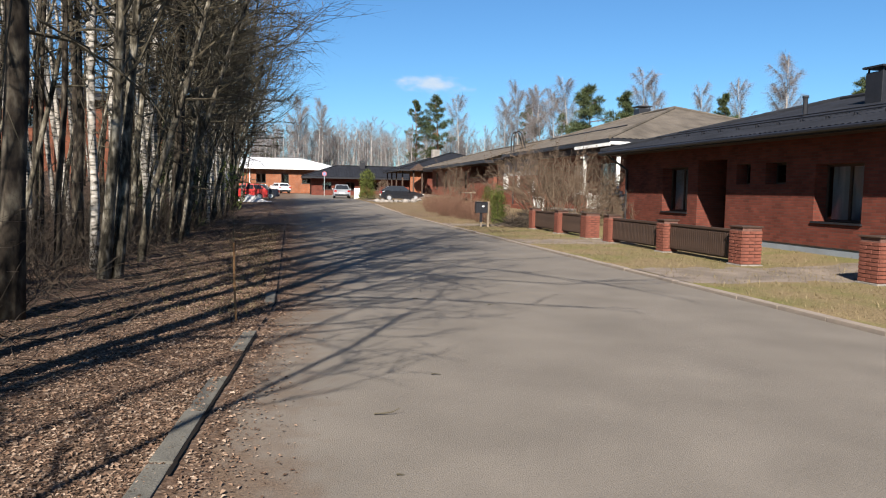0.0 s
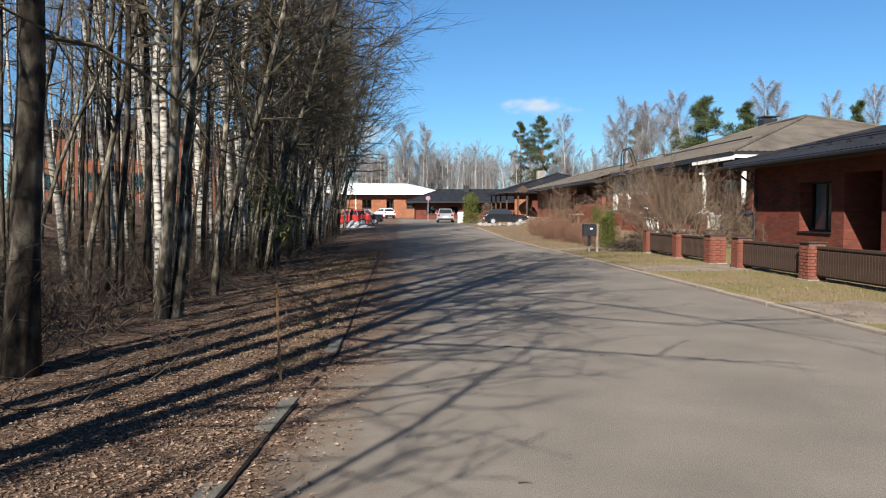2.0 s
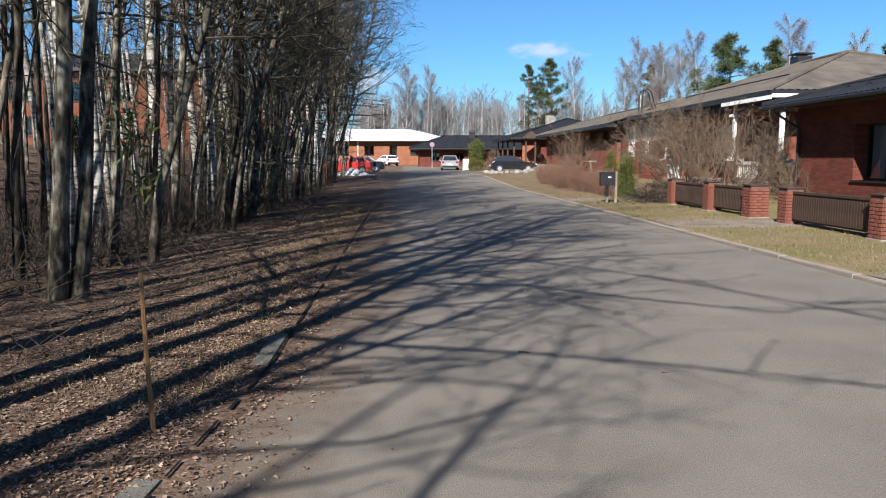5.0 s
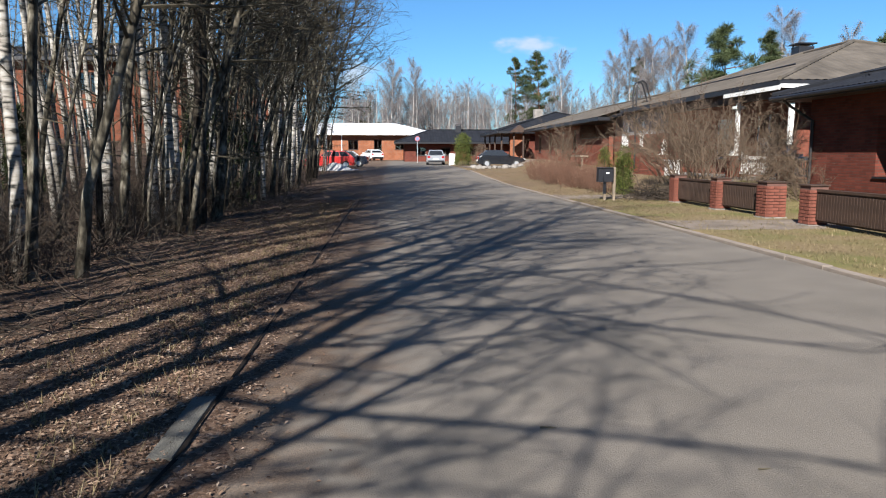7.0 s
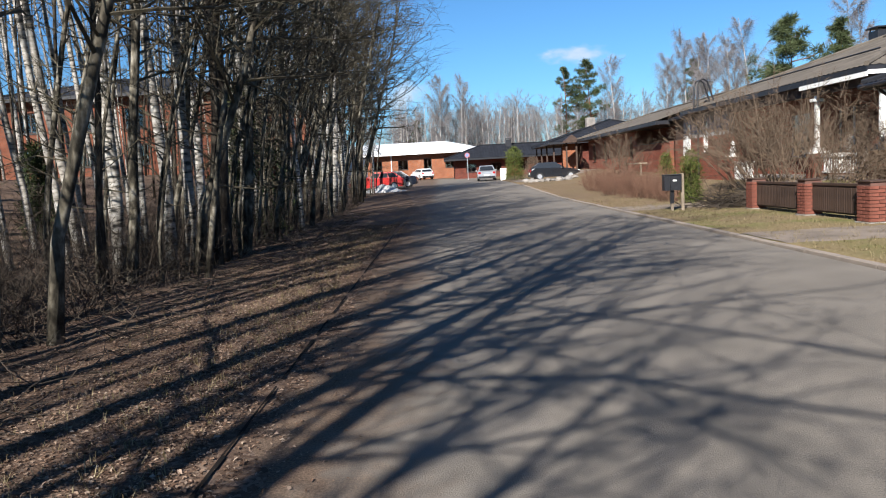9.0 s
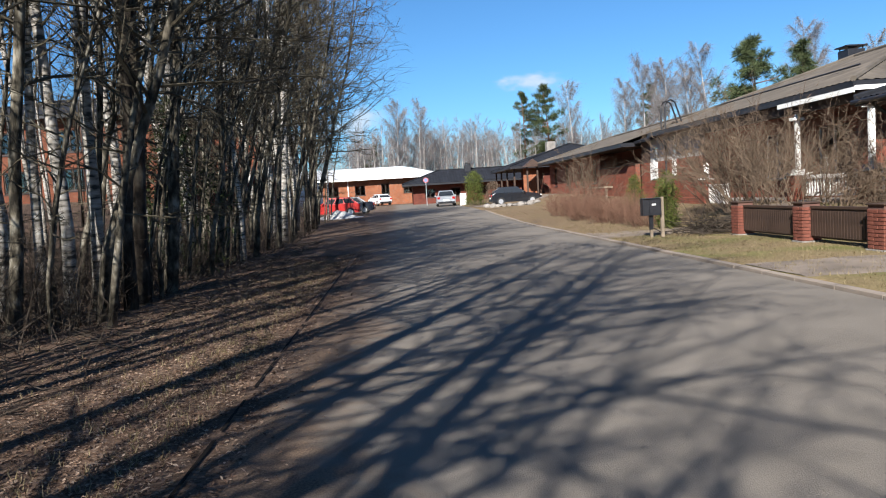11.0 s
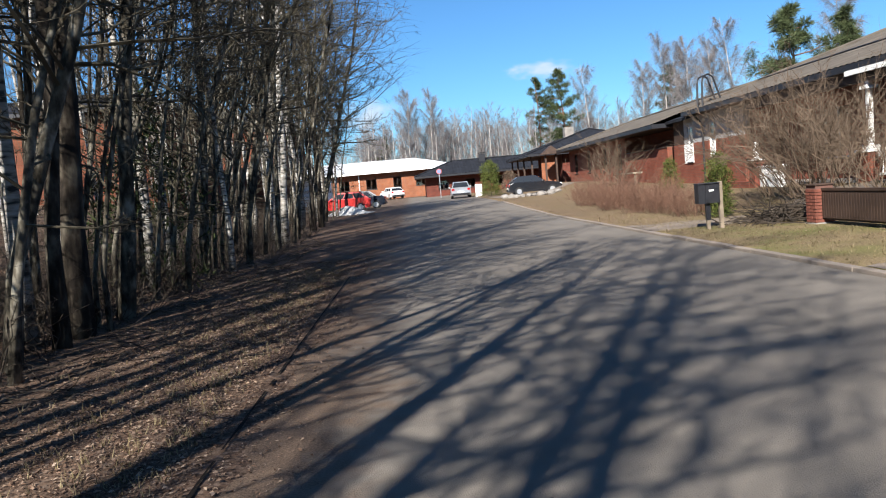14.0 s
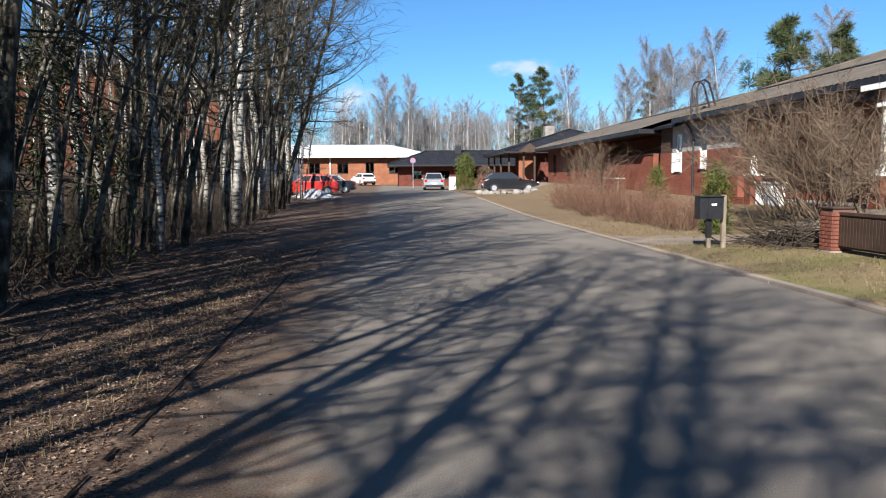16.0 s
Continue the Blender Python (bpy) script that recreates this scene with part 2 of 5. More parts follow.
def sand_edge(m):
    """Brown sand, needles and soil washed over the asphalt along the wooded edge, in ragged patches."""
    N, L = m.node_tree.nodes, m.node_tree.links
    base = N["Principled BSDF"].inputs["Base Color"]
    old = base.links[0].from_socket
    tc, sep = N.new("ShaderNodeTexCoord"), N.new("ShaderNodeSeparateXYZ")
    L.new(tc.outputs["Object"], sep.inputs[0])
    nz = []
    for scale, detail in ((0.55, 4.0), (5.0, 6.0), (60.0, 4.0)):
        n = N.new("ShaderNodeTexNoise")
        n.inputs["Scale"].default_value, n.inputs["Detail"].default_value = scale, detail
        L.new(tc.outputs["Object"], n.inputs["Vector"])
        nz.append(n.outputs["Fac"])
    total = sep.outputs["X"]
    for fac, k in ((nz[0], 1.5), (nz[1], 1.3)):
        a = N.new("ShaderNodeMath"); a.operation = "MULTIPLY_ADD"
        a.inputs[1].default_value = k
        L.new(fac, a.inputs[0]); L.new(total, a.inputs[2])
        total = a.outputs[0]
    thin = N.new("ShaderNodeMapRange")
    thin.inputs["From Min"].default_value, thin.inputs["From Max"].default_value = 8.0, 3.0
    thin.inputs["To Max"].default_value = 0.75
    L.new(sep.outputs["Y"], thin.inputs["Value"])
    a = N.new("ShaderNodeMath")
    L.new(thin.outputs["Result"], a.inputs[0]); L.new(total, a.inputs[1])
    total = a.outputs[0]
    band = N.new("ShaderNodeMapRange")
    band.inputs["From Min"].default_value, band.inputs["From Max"].default_value = 1.35, 0.55
    band.inputs["To Max"].default_value = 0.92
    L.new(total, band.inputs["Value"])
    ramp = N.new("ShaderNodeValToRGB")
    ramp.color_ramp.elements[0].position, ramp.color_ramp.elements[0].color = 0.35, (0.053, 0.031, 0.019, 1)
    ramp.color_ramp.elements[1].position, ramp.color_ramp.elements[1].color = 0.68, (0.148, 0.099, 0.065, 1)
    L.new(nz[2], ramp.inputs["Fac"])
    mix = N.new("ShaderNodeMix"); mix.data_type = "RGBA"
    L.new(band.outputs["Result"], mix.inputs["Factor"])
    L.new(old, mix.inputs["A"]); L.new(ramp.outputs["Color"], mix.inputs["B"])
    L.new(mix.outputs["Result"], base)


sand_edge(ASPHALT)
GROUND = ground_material()
GRAVEL = material("gravel", (0.156, 0.124, 0.098), 0.95, spread=0.35, scale=1.5, bump=0.6, fine=80)
CONCRETE = material("concrete", (0.191, 0.173, 0.156), 0.9, spread=0.3, scale=2.5, bump=0.4, fine=70)
KERBSTONE = material("kerb_stone", (0.199, 0.163, 0.134), 0.9, spread=0.2, scale=2.5, bump=0.4, fine=70)
EDGING = material("edging", (0.093, 0.087, 0.074), 0.95, spread=0.35, scale=4, bump=0.5, fine=60)
PLINTH = material("plinth", (0.173, 0.191, 0.208), 0.9, spread=0.15, scale=2, bump=0.2)
BRICK = brick_material("red_brick", (0.144, 0.040, 0.027), (0.097, 0.027, 0.019), (0.080, 0.046, 0.037))
BRICK_B = brick_material("warm_brick", (0.225, 0.070, 0.043), (0.165, 0.050, 0.033), (0.140, 0.086, 0.066))
BLOCK_BRICK = brick_material("block_brick", (0.163, 0.056, 0.030), (0.122, 0.040, 0.022), (0.106, 0.065, 0.050))
BRICK_O = brick_material("orange_brick", (0.266, 0.095, 0.043), (0.214, 0.069, 0.032), (0.202, 0.138, 0.104))
PIECE = material("brick_piece", (0.140, 0.050, 0.035), 0.9, spread=0.35, scale=9, bump=0.4, fine=120, spec=0.15)
MORTAR = material("mortar", (0.105, 0.052, 0.040), 0.95, spread=0.2, scale=8)
ROOF_DARK = material("dark_roof", (0.012, 0.013, 0.017), 0.82, spread=0.45, scale=1.6, bump=0.15, fine=30, spec=0.2)
ROOF_BROWN = material("brown_roof", (0.088, 0.074, 0.060), 0.85, spread=0.35, scale=1.2, bump=0.2, fine=40, spec=0.25)
ROOF_SNOW = material("pale_roof", (0.42, 0.43, 0.45), 0.7, spread=0.3, scale=0.5, bump=0.1)
WOOD_DARK = material("dark_wood", (0.043, 0.024, 0.016), 0.7, spread=0.35, scale=4, bump=0.3, fine=50)
WOOD_GREY = material("grey_wood", (0.191, 0.150, 0.109), 0.85, spread=0.3, scale=5, bump=0.3)
WOOD_RAW = material("raw_wood", (0.242, 0.127, 0.052), 0.8, spread=0.25, scale=8, bump=0.3)
WHITE = material("white_paint", (0.80, 0.79, 0.76), 0.6, spread=0.08, scale=3, bump=0.1)
GREYWHITE = material("grey_render", (0.319, 0.319, 0.319), 0.8, spread=0.12, scale=2, bump=0.2)
BLACK = material("black_metal", (0.014, 0.014, 0.017), 0.45, spread=0.3, scale=8, bump=0.1)
BARK = bark_material("alder_bark", ((0.023, 0.020, 0.015), (0.091, 0.079, 0.059), (0.217, 0.199, 0.163)))
BARK_DARK = bark_material("dark_bark", ((0.014, 0.011, 0.009), (0.040, 0.032, 0.024), (0.091, 0.079, 0.061)))
BIRCH = birch_material()
TWIG = material("twigs", (0.059, 0.049, 0.031), 0.9, spread=0.45, scale=1.2, bump=0.0)
# distant trees: paler and greyer than BARK and TWIG in the colour itself
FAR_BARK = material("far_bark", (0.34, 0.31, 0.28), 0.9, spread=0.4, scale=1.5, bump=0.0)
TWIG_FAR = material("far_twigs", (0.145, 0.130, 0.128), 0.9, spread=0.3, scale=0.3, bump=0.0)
UNDER = material("undergrowth_stems", (0.040, 0.029, 0.020), 0.9, spread=0.5, scale=1.5, bump=0.0)
TWIG_RED = material("red_twigs", (0.107, 0.055, 0.035), 0.9, spread=0.4, scale=3, bump=0.0)
TWIG_TAN = material("tan_twigs", (0.095, 0.065, 0.043), 0.9, spread=0.45, scale=3, bump=0.0)
NEEDLE = island_material("pine_needles", ((0.2, (0.026, 0.036, 0.015)), (0.5, (0.054, 0.068, 0.030)), (0.8, (0.092, 0.108, 0.050))), 0.8)
THUJA = island_material("thuja_green", ((0.2, (0.026, 0.035, 0.009)), (0.5, (0.065, 0.080, 0.020)), (0.8, (0.114, 0.125, 0.034))), 0.8)
SPRUCE = island_material("spruce_green", ((0.2, (0.011, 0.017, 0.006)), (0.5, (0.023, 0.033, 0.012)), (0.8, (0.047, 0.056, 0.021))), 0.8)
PINEBARK = material("pine_bark", (0.150, 0.075, 0.043), 0.95, spread=0.4, scale=3, bump=0.5)
LEAF = island_material("dead_leaves", ((0.15, (0.035, 0.020, 0.014)), (0.45, (0.140, 0.088, 0.060)), (0.68, (0.215, 0.150, 0.108)), (0.9, (0.330, 0.262, 0.205))))
STRAW = island_material("dry_grass", ((0.2, (0.084, 0.064, 0.032)), (0.5, (0.148, 0.114, 0.061)), (0.8, (0.220, 0.179, 0.106))))
SNOW = material("old_snow", (0.36, 0.35, 0.34), 0.75, spread=0.35, scale=3, bump=0.5, fine=15)
GLASS = plain("window_glass", (0.75, 0.8, 0.82), 0.03, glass=1.0)
CURTAIN = material("curtain", (0.318, 0.347, 0.358), 0.9, spread=0.1, scale=4)
TYRE = plain("tyre_rubber", (0.015, 0.015, 0.015), 0.85)
ALLOY = plain("alloy", (0.6, 0.6, 0.62), 0.35, metal=0.8)
CARGLASS = plain("car_glass", (0.02, 0.023, 0.027), 0.06)
LAMP_W = plain("lamp_clear", (0.75, 0.75, 0.75), 0.15)
LAMP_R = plain("lamp_red", (0.35, 0.01, 0.01), 0.2)
PAINT_RED = plain("red_car_paint", (0.319, 0.019, 0.017), 0.3, clear=0.6)
PAINT_BLACK = plain("black_car_paint", (0.009, 0.010, 0.013), 0.25, clear=0.7)
PAINT_NAVY = plain("navy_car_paint", (0.011, 0.014, 0.023), 0.25, clear=0.7)
PAINT_SILVER = plain("silver_car_paint", (0.30, 0.31, 0.33), 0.35, metal=0.3, clear=0.5)
PAINT_WHITE = plain("white_car_paint", (0.55, 0.55, 0.56), 0.3, clear=0.5)
SIGN_RED, SIGN_BLUE = plain("sign_red", (0.342, 0.091, 0.091), 0.5), plain("sign_blue", (0.122, 0.167, 0.304), 0.5)


# ---- geometry helpers ----
class Geo:
    """Vertices and faces of one mesh."""
    def __init__(self):
        self.v, self.f = [], []

    def quad(self, *pts):
        n = len(self.v)
        self.v += [tuple(p) for p in pts]
        self.f.append(tuple(range(n, n + len(pts))))
        return self

    def box(self, x0, y0, z0, x1, y1, z1, bevel=0.0):
        n = len(self.v)
        if bevel <= 0:
            self.v += [(x, y, z) for z in (z0, z1) for y in (y0, y1) for x in (x0, x1)]
            self.f += [tuple(n + i for i in q) for q in ((0, 2, 3, 1), (4, 5, 7, 6), (0, 1, 5, 4), (2, 6, 7, 3), (0, 4, 6, 2), (1, 3, 7, 5))]
            return self
        bm = bmesh.new()
        bmesh.ops.create_cube(bm, size=1)
        for q in bm.verts:
            q.co = ((x0 + x1) / 2 + q.co.x * (x1 - x0), (y0 + y1) / 2 + q.co.y * (y1 - y0), (z0 + z1) / 2 + q.co.z * (z1 - z0))
        bmesh.ops.bevel(bm, geom=list(bm.edges), offset=bevel, segments=2, affect="EDGES", profile=0.6)
        bm.verts.index_update()
        self.v += [tuple(q.co) for q in bm.verts]
        self.f += [tuple(n + q.index for q in fa.verts) for fa in bm.faces]
        bm.free()
        return self

    def tube(self, pts, radii, sides=6, cap=True):
        """A tapered tube along points."""
        pts = [Vector(p) for p in pts]
        n0, k = len(self.v), len(pts)
        for i, p in enumerate(pts):
            d = (pts[min(i + 1, k - 1)] - pts[max(i - 1, 0)])
            d = d.normalized() if d.length > 1e-9 else Vector((0, 0, 1))
            a = d.cross(Vector((0.31, 0.17, 0.93)) if abs(d.z) < 0.9 else Vector((1, 0.1, 0))).normalized()
            b = d.cross(a)
            for j in range(sides):
                w = 2 * math.pi * j / sides
                self.v.append(tuple(p + radii[i] * (math.cos(w) * a + math.sin(w) * b)))
        for i in range(k - 1):
            for j in range(sides):
                a0, a1 = n0 + i * sides + j, n0 + i * sides + (j + 1) % sides
                self.f.append((a0, a1, a1 + sides, a0 + sides))
        if cap:
            self.f.append(tuple(n0 + j for j in range(sides))[::-1])
            self.f.append(tuple(n0 + (k - 1) * sides + j for j in range(sides)))
        return self

    def prism(self, poly, y0, y1, shrink=None):
        """A polygon of (x, z) drawn out from y0 to y1."""
        n, k = len(self.v), len(poly)
        self.v += [(x, y0, z) for x, z in poly] + [(x, y1, z) for x, z in poly]
        self.f += [tuple(range(n, n + k)), tuple(range(n + k, n + 2 * k))[::-1]]
        self.f += [(n + i, n + k + i, n + k + (i + 1) % k, n + (i + 1) % k) for i in range(k)]
        return self

    def moved(self, m):
        self.v = [tuple(m @ Vector(p)) for p in self.v]
        return self

    def mesh(self, name, mat, smooth=False):
        me = bpy.data.meshes.new(name)
        me.from_pydata(self.v, [], self.f)
        me.materials.append(mat)
        if smooth:
            me.polygons.foreach_set("use_smooth", [True] * len(me.polygons))
        me.update()
        return me


def part(name, geo, mat, parent=None, label="", smooth=False, m=None):
    """Links geometry as one mesh object under a thing or a part."""
    me = geo if isinstance(geo, bpy.types.Mesh) else geo.mesh(name, mat, smooth)
    ob = new(name, me)
    if m is not None:
        ob.matrix_basis = m
    if parent is not None:
        ob.parent = parent
    if label:
        ob["label"] = label
    return ob


def thing(name, m, label, category, group="", kind=""):
    ob = new(name)
    ob.matrix_basis = m
    return tagged(ob, label, category, group, kind)


def structure(name, geo, mat, label, category, smooth=False):
    return tagged(part(name, geo, mat, smooth=smooth), label, category, kind="structure")


def ease(a, b, x):
    t = min(1, max(0, (x - a) / (b - a)))
    return t * t * (3 - 2 * t)


# ---- the lie of the land ----
def rise(y):
    return 0.45 * ease(36, 68, y) + 0.35 * ease(68, 110, y)


def left_edge(y):
    """The flush kerb on the wooded side."""
    return -1.30 - 0.075 * min(10.0, max(0.0, 6.0 - y)) - 2.2 * ease(30, 75, y)


def land(x, y):
    z = rise(y)
    if x > 5.9:
        z += 0.04 + (0.12 + 0.50 * ease(21, 27, y)) * ease(9.4, 12.2, x)
        z += 0.02 * noise.noise((x * 0.8, y * 0.8, 3))
    elif x > -0.4 and y < 84:
        z -= 0.07
    else:
        e = left_edge(y) + 0.12
        n = noise.noise((x * 1.3, y * 1.3, 0)) * 0.5 + noise.noise((x * 4, y * 4, 5)) * 0.25
        z += -0.07 * ease(e - 0.05, e + 0.55, x + 0.55 * n) + 0.012 + 0.025 * n * ease(e, e - 1, x)
        z += ease(-3.5, -6, x) * (0.10 * n + 0.12 * noise.noise((x * 0.35, y * 0.35, 9)))
        z += 2.3 * ease(-6.0, -18.0, x) * ease(64, 52, y)
    return z


def sheet(xs, ys, height):
    g = Geo()
    nx = len(xs)
    g.v = [(x, y, height(x, y)) for y in ys for x in xs]
    g.f = [(j * nx + i, j * nx + i + 1, (j + 1) * nx + i + 1, (j + 1) * nx + i) for j in range(len(ys) - 1) for i in range(nx - 1)]
    return g


def steps(*spans):
    """Spans of (from, to, step), joined."""
    out = []
    for a, b, s in spans:
        k = max(1, round((b - a) / s))
        out += [a + (b - a) * i / k for i in range(k)]
    return out + [spans[-1][1]]


gx = steps((-1500, -60, 240), (-60, -16, 4), (-16, -6, 0.5), (-6, -0.4, 0.11), (-0.4, 5.86, 2.1), (5.86, 5.92, 0.06), (5.92, 14, 0.3), (14, 60, 5), (60, 1500, 240))
gy = steps((-1500, -40, 240), (-40, -6, 3), (-6, 30, 0.16), (30, 60, 0.6), (60, 120, 2.5), (120, 300, 30), (300, 2500, 300))
structure("ground", sheet(gx, gy, land), GROUND, "brown leaf litter and dry spring lawn beside the road", "ground", True)
ry = steps((-40, 30, 1), (30, 84, 1.5))
ru = steps((0, 1, 0.08))
lane = Geo()
lane.v = [(left_edge(y) - 0.05 + (5.8 - left_edge(y)) * u, y, rise(y)) for y in ry for u in ru]
lane.f = [(j * len(ru) + i, j * len(ru) + i + 1, (j + 1) * len(ru) + i + 1, (j + 1) * len(ru) + i) for j in range(len(ry) - 1) for i in range(len(ru) - 1)]
road = structure("road", lane, ASPHALT, "worn grey asphalt residential road with sand and shadows", "road", True)
structure("road_junction", sheet(steps((-40, 40, 4)), steps((84, 97, 2)), lambda x, y: rise(y) + 0.004), ASPHALT, "worn grey asphalt at the far junction", "road", True)

# right kerb: one stone a metre
kerb = tagged(new("kerb"), "pale concrete kerb stones along the lawn", "kerb", kind="structure")
stone = Geo().box(0, 0.006, -0.12, 0.15, 0.994, 0.05, 0.012).mesh("kerb_stone", KERBSTONE)
for i in range(-6, 58):
    part("kerb_stone", stone, CONCRETE, kerb, m=pose(5.78 + random.uniform(-0.006, 0.006), i, rise(i) + random.uniform(-0.008, 0.006), 0, 0, random.uniform(-0.4, 0.4)))
# left kerb: flush slabs with an open joint towards the asphalt
edge = tagged(new("edge_slabs"), "flush worn concrete edging slabs half buried in leaves", "kerb", kind="structure")
slab = Geo().box(-0.14, 0.012, -0.1, 0, 0.988, 0.022, 0.01).mesh("slab", EDGING)
gap = Geo()
for i in range(-4, 24):
    x0, x1 = left_edge(i), left_edge(i + 1)
    part("slab", slab, CONCRETE, edge, m=pose(x0, i, rise(i) + (0.006 if i < 2 or i in (3, 6) else -0.03) + random.uniform(-0.008, 0.004), random.uniform(-0.5, 0.5), random.uniform(-2, 2), math.degrees(math.atan2(x0 - x1, 1))))
    for k in range(5):
        if random.random() < 0.9:
            a0, a1 = x0 + (x1 - x0) * k / 5, x0 + (x1 - x0) * (k + 1) / 5
            wa, wb = random.uniform(0.018, 0.036), random.uniform(0.018, 0.036)
            gap.quad((a0 + 0.004, i + k / 5, 0.028), (a0 + wa, i + k / 5, 0.028), (a1 + wb, i + (k + 1) / 5, 0.028), (a1 + 0.004, i + (k + 1) / 5, 0.028))
tagged(part("joint", gap, plain("damp_joint", (0.010, 0.008, 0.007), 0.95, spec=0.1), edge, "dark open joint filled with wet soil"), kind="stuff")


# ---- plants ----
def bend(p, d, length, segs, rng, wob, up):
    """A wandering line of points."""
    pts, d = [Vector(p)], Vector(d).normalized()
    for _ in range(segs):
        d = (d + Vector((rng.gauss(0, wob), rng.gauss(0, wob), rng.gauss(0, wob) + up))).normalized()
        pts.append(pts[-1] + d * (length / segs))
    return pts


def tree_meshes(seed, height, radius, first, limbs, twigs, fine, spread, lean=(0, 0), toward=0.0, sides=7, fat=1.0):
    """Trunk and crown of a bare tree. first: share of the height where the limbs begin; toward: how far limbs favour +x."""
    rng = random.Random(seed)
    trunk, crown = Geo(), Geo()
    n = 10
    line, p, d = [], Vector((0, 0, -0.15)), Vector((lean[0], lean[1], 1)).normalized()
    for i in range(n + 1):
        line.append(p.copy())
        d = (d + Vector((rng.gauss(0, 0.05), rng.gauss(0, 0.05), 0.05))).normalized()
        p += d * height / n
    rad = [radius * (1.35 if i == 0 else 1.0) * (1 - 0.86 * (i / n) ** 1.4) for i in range(n + 1)]
    trunk.tube(line, rad, sides)

    def on(t):
        i = min(n - 1, int(t * n))
        return line[i].lerp(line[i + 1], t * n - i), rad[i] + (rad[i + 1] - rad[i]) * (t * n - i)

    for k in range(limbs):
        t = first + (0.985 - first) * ((k + rng.random()) / limbs)
        o, r = on(t)
        a = rng.uniform(0, 2 * math.pi)
        out = Vector((math.cos(a) + toward * rng.random(), math.sin(a), rng.uniform(0.15, 0.9)))
        L = spread * (1.15 - 0.8 * t) * rng.uniform(0.6, 1.25) * (1.0 if t > first + 0.08 else 0.6)
        L = min(L, 3.3)
        pts = bend(o, out, L, 4, rng, 0.27, 0.05)
        r0 = min(r * 0.5, 0.008 + 0.0085 * L)
        crown.tube(pts, [r0, r0 * 0.8, r0 * 0.6, r0 * 0.4, 0.003], 4, False)
        for _ in range(twigs):
            s = rng.uniform(0.2, 1.0) * 4
            i = min(3, int(s))
            q = pts[i].lerp(pts[i + 1], s - i)
            d2 = (pts[i + 1] - pts[i]).normalized() + Vector((rng.gauss(0, 0.6), rng.gauss(0, 0.6), rng.gauss(0.1, 0.45)))
            L2 = L * rng.uniform(0.2, 0.5)
            p2 = bend(q, d2, L2, 2, rng, 0.25, 0.03)
            crown.tube(p2, [0.009 * fat, 0.006 * fat, 0.0025 * fat], 3, False)
            for _ in range(fine):
                s2 = rng.random() * 2
                i2 = min(1, int(s2))
                q2 = p2[i2].lerp(p2[i2 + 1], s2 - i2)
                d3 = (p2[i2 + 1] - p2[i2]).normalized() + Vector((rng.gauss(0, 0.7), rng.gauss(0, 0.7), rng.gauss(0, 0.5)))
                e = q2 + d3.normalized() * L2 * rng.uniform(0.3, 0.7)
                w = d3.cross(Vector((rng.random(), rng.random(), rng.random()))).normalized() * 0.0042 * fat
                b = len(crown.v)
                crown.v += [tuple(q2 + w), tuple(q2 - w * 0.5 + Vector((0, 0, 0.003))), tuple(q2 - w), tuple(e)]
                crown.f += [(b, b + 1, b + 3), (b + 1, b + 2, b + 3), (b + 2, b, b + 3)]
    return trunk, crown


def bare_tree(name, label, category, group, bark, twig, **kw):
    trunk, crown = tree_meshes(**kw)
    ob = thing(name, Matrix(), label, category, group)
    part("trunk", trunk, bark, ob, smooth=True)
    part("crown", crown, twig, ob, "leafless crown of fine twigs")
    return ob


def shrub(name, label, seed, stems, height, spread, mat, twigs=7, fine=4, rad=0.009, category="shrub", group="garden shrubs", split=False):
    rng = random.Random(seed)
    g = Geo()
    ob = thing(name, Matrix(), label, category, group)
    for _ in range(stems):
        a, rr = rng.uniform(0, 2 * math.pi), spread * 0.35 * math.sqrt(rng.random())
        o = Vector((rr * math.cos(a), rr * math.sin(a), -0.05))
        lean = rng.uniform(0.1, 0.75)
        pts = bend(o, (math.cos(a) * lean * spread / height, math.sin(a) * lean * spread / height, 1), height * rng.uniform(0.6, 1.1), 4, rng, 0.26 if split else 0.16, 0.0)
        line = (pts, [rad, rad * 0.8, rad * 0.6, rad * 0.45, 0.002], 4, False)
        if split:
            part("stem", Geo().tube(*line), mat, ob)
        else:
            g.tube(*line)
        for _ in range(twigs):
            s = rng.uniform(0.8, 4)
            i = min(3, int(s))
            q = pts[i].lerp(pts[i + 1], s - i)
            p2 = bend(q, (pts[i + 1] - pts[i]).normalized() + Vector((rng.gauss(0, 0.55), rng.gauss(0, 0.55), rng.gauss(0, 0.3))), height * rng.uniform(0.15, 0.35), 2, rng, 0.25, 0.05)
            g.tube(p2, [rad * 0.5, rad * 0.35, 0.0015], 3, False)
            for _ in range(fine):
                q2 = p2[0].lerp(p2[2], rng.random())
                e = q2 + Vector((rng.gauss(0, 1), rng.gauss(0, 1), rng.gauss(0.4, 0.8))).normalized() * height * rng.uniform(0.06, 0.16)
                w = Vector((rng.gauss(0, 1), rng.gauss(0, 1), 0)).normalized() * 0.003
                b = len(g.v)
                g.v += [tuple(q2 + w), tuple(q2 - w), tuple(e), tuple(q2 + Vector((0, 0, 0.005)))]
                g.f += [(b, b + 1, b + 2), (b + 1, b + 3, b + 2)]
    part("crown", g, mat, ob, "fine leafless twigs")
    return ob


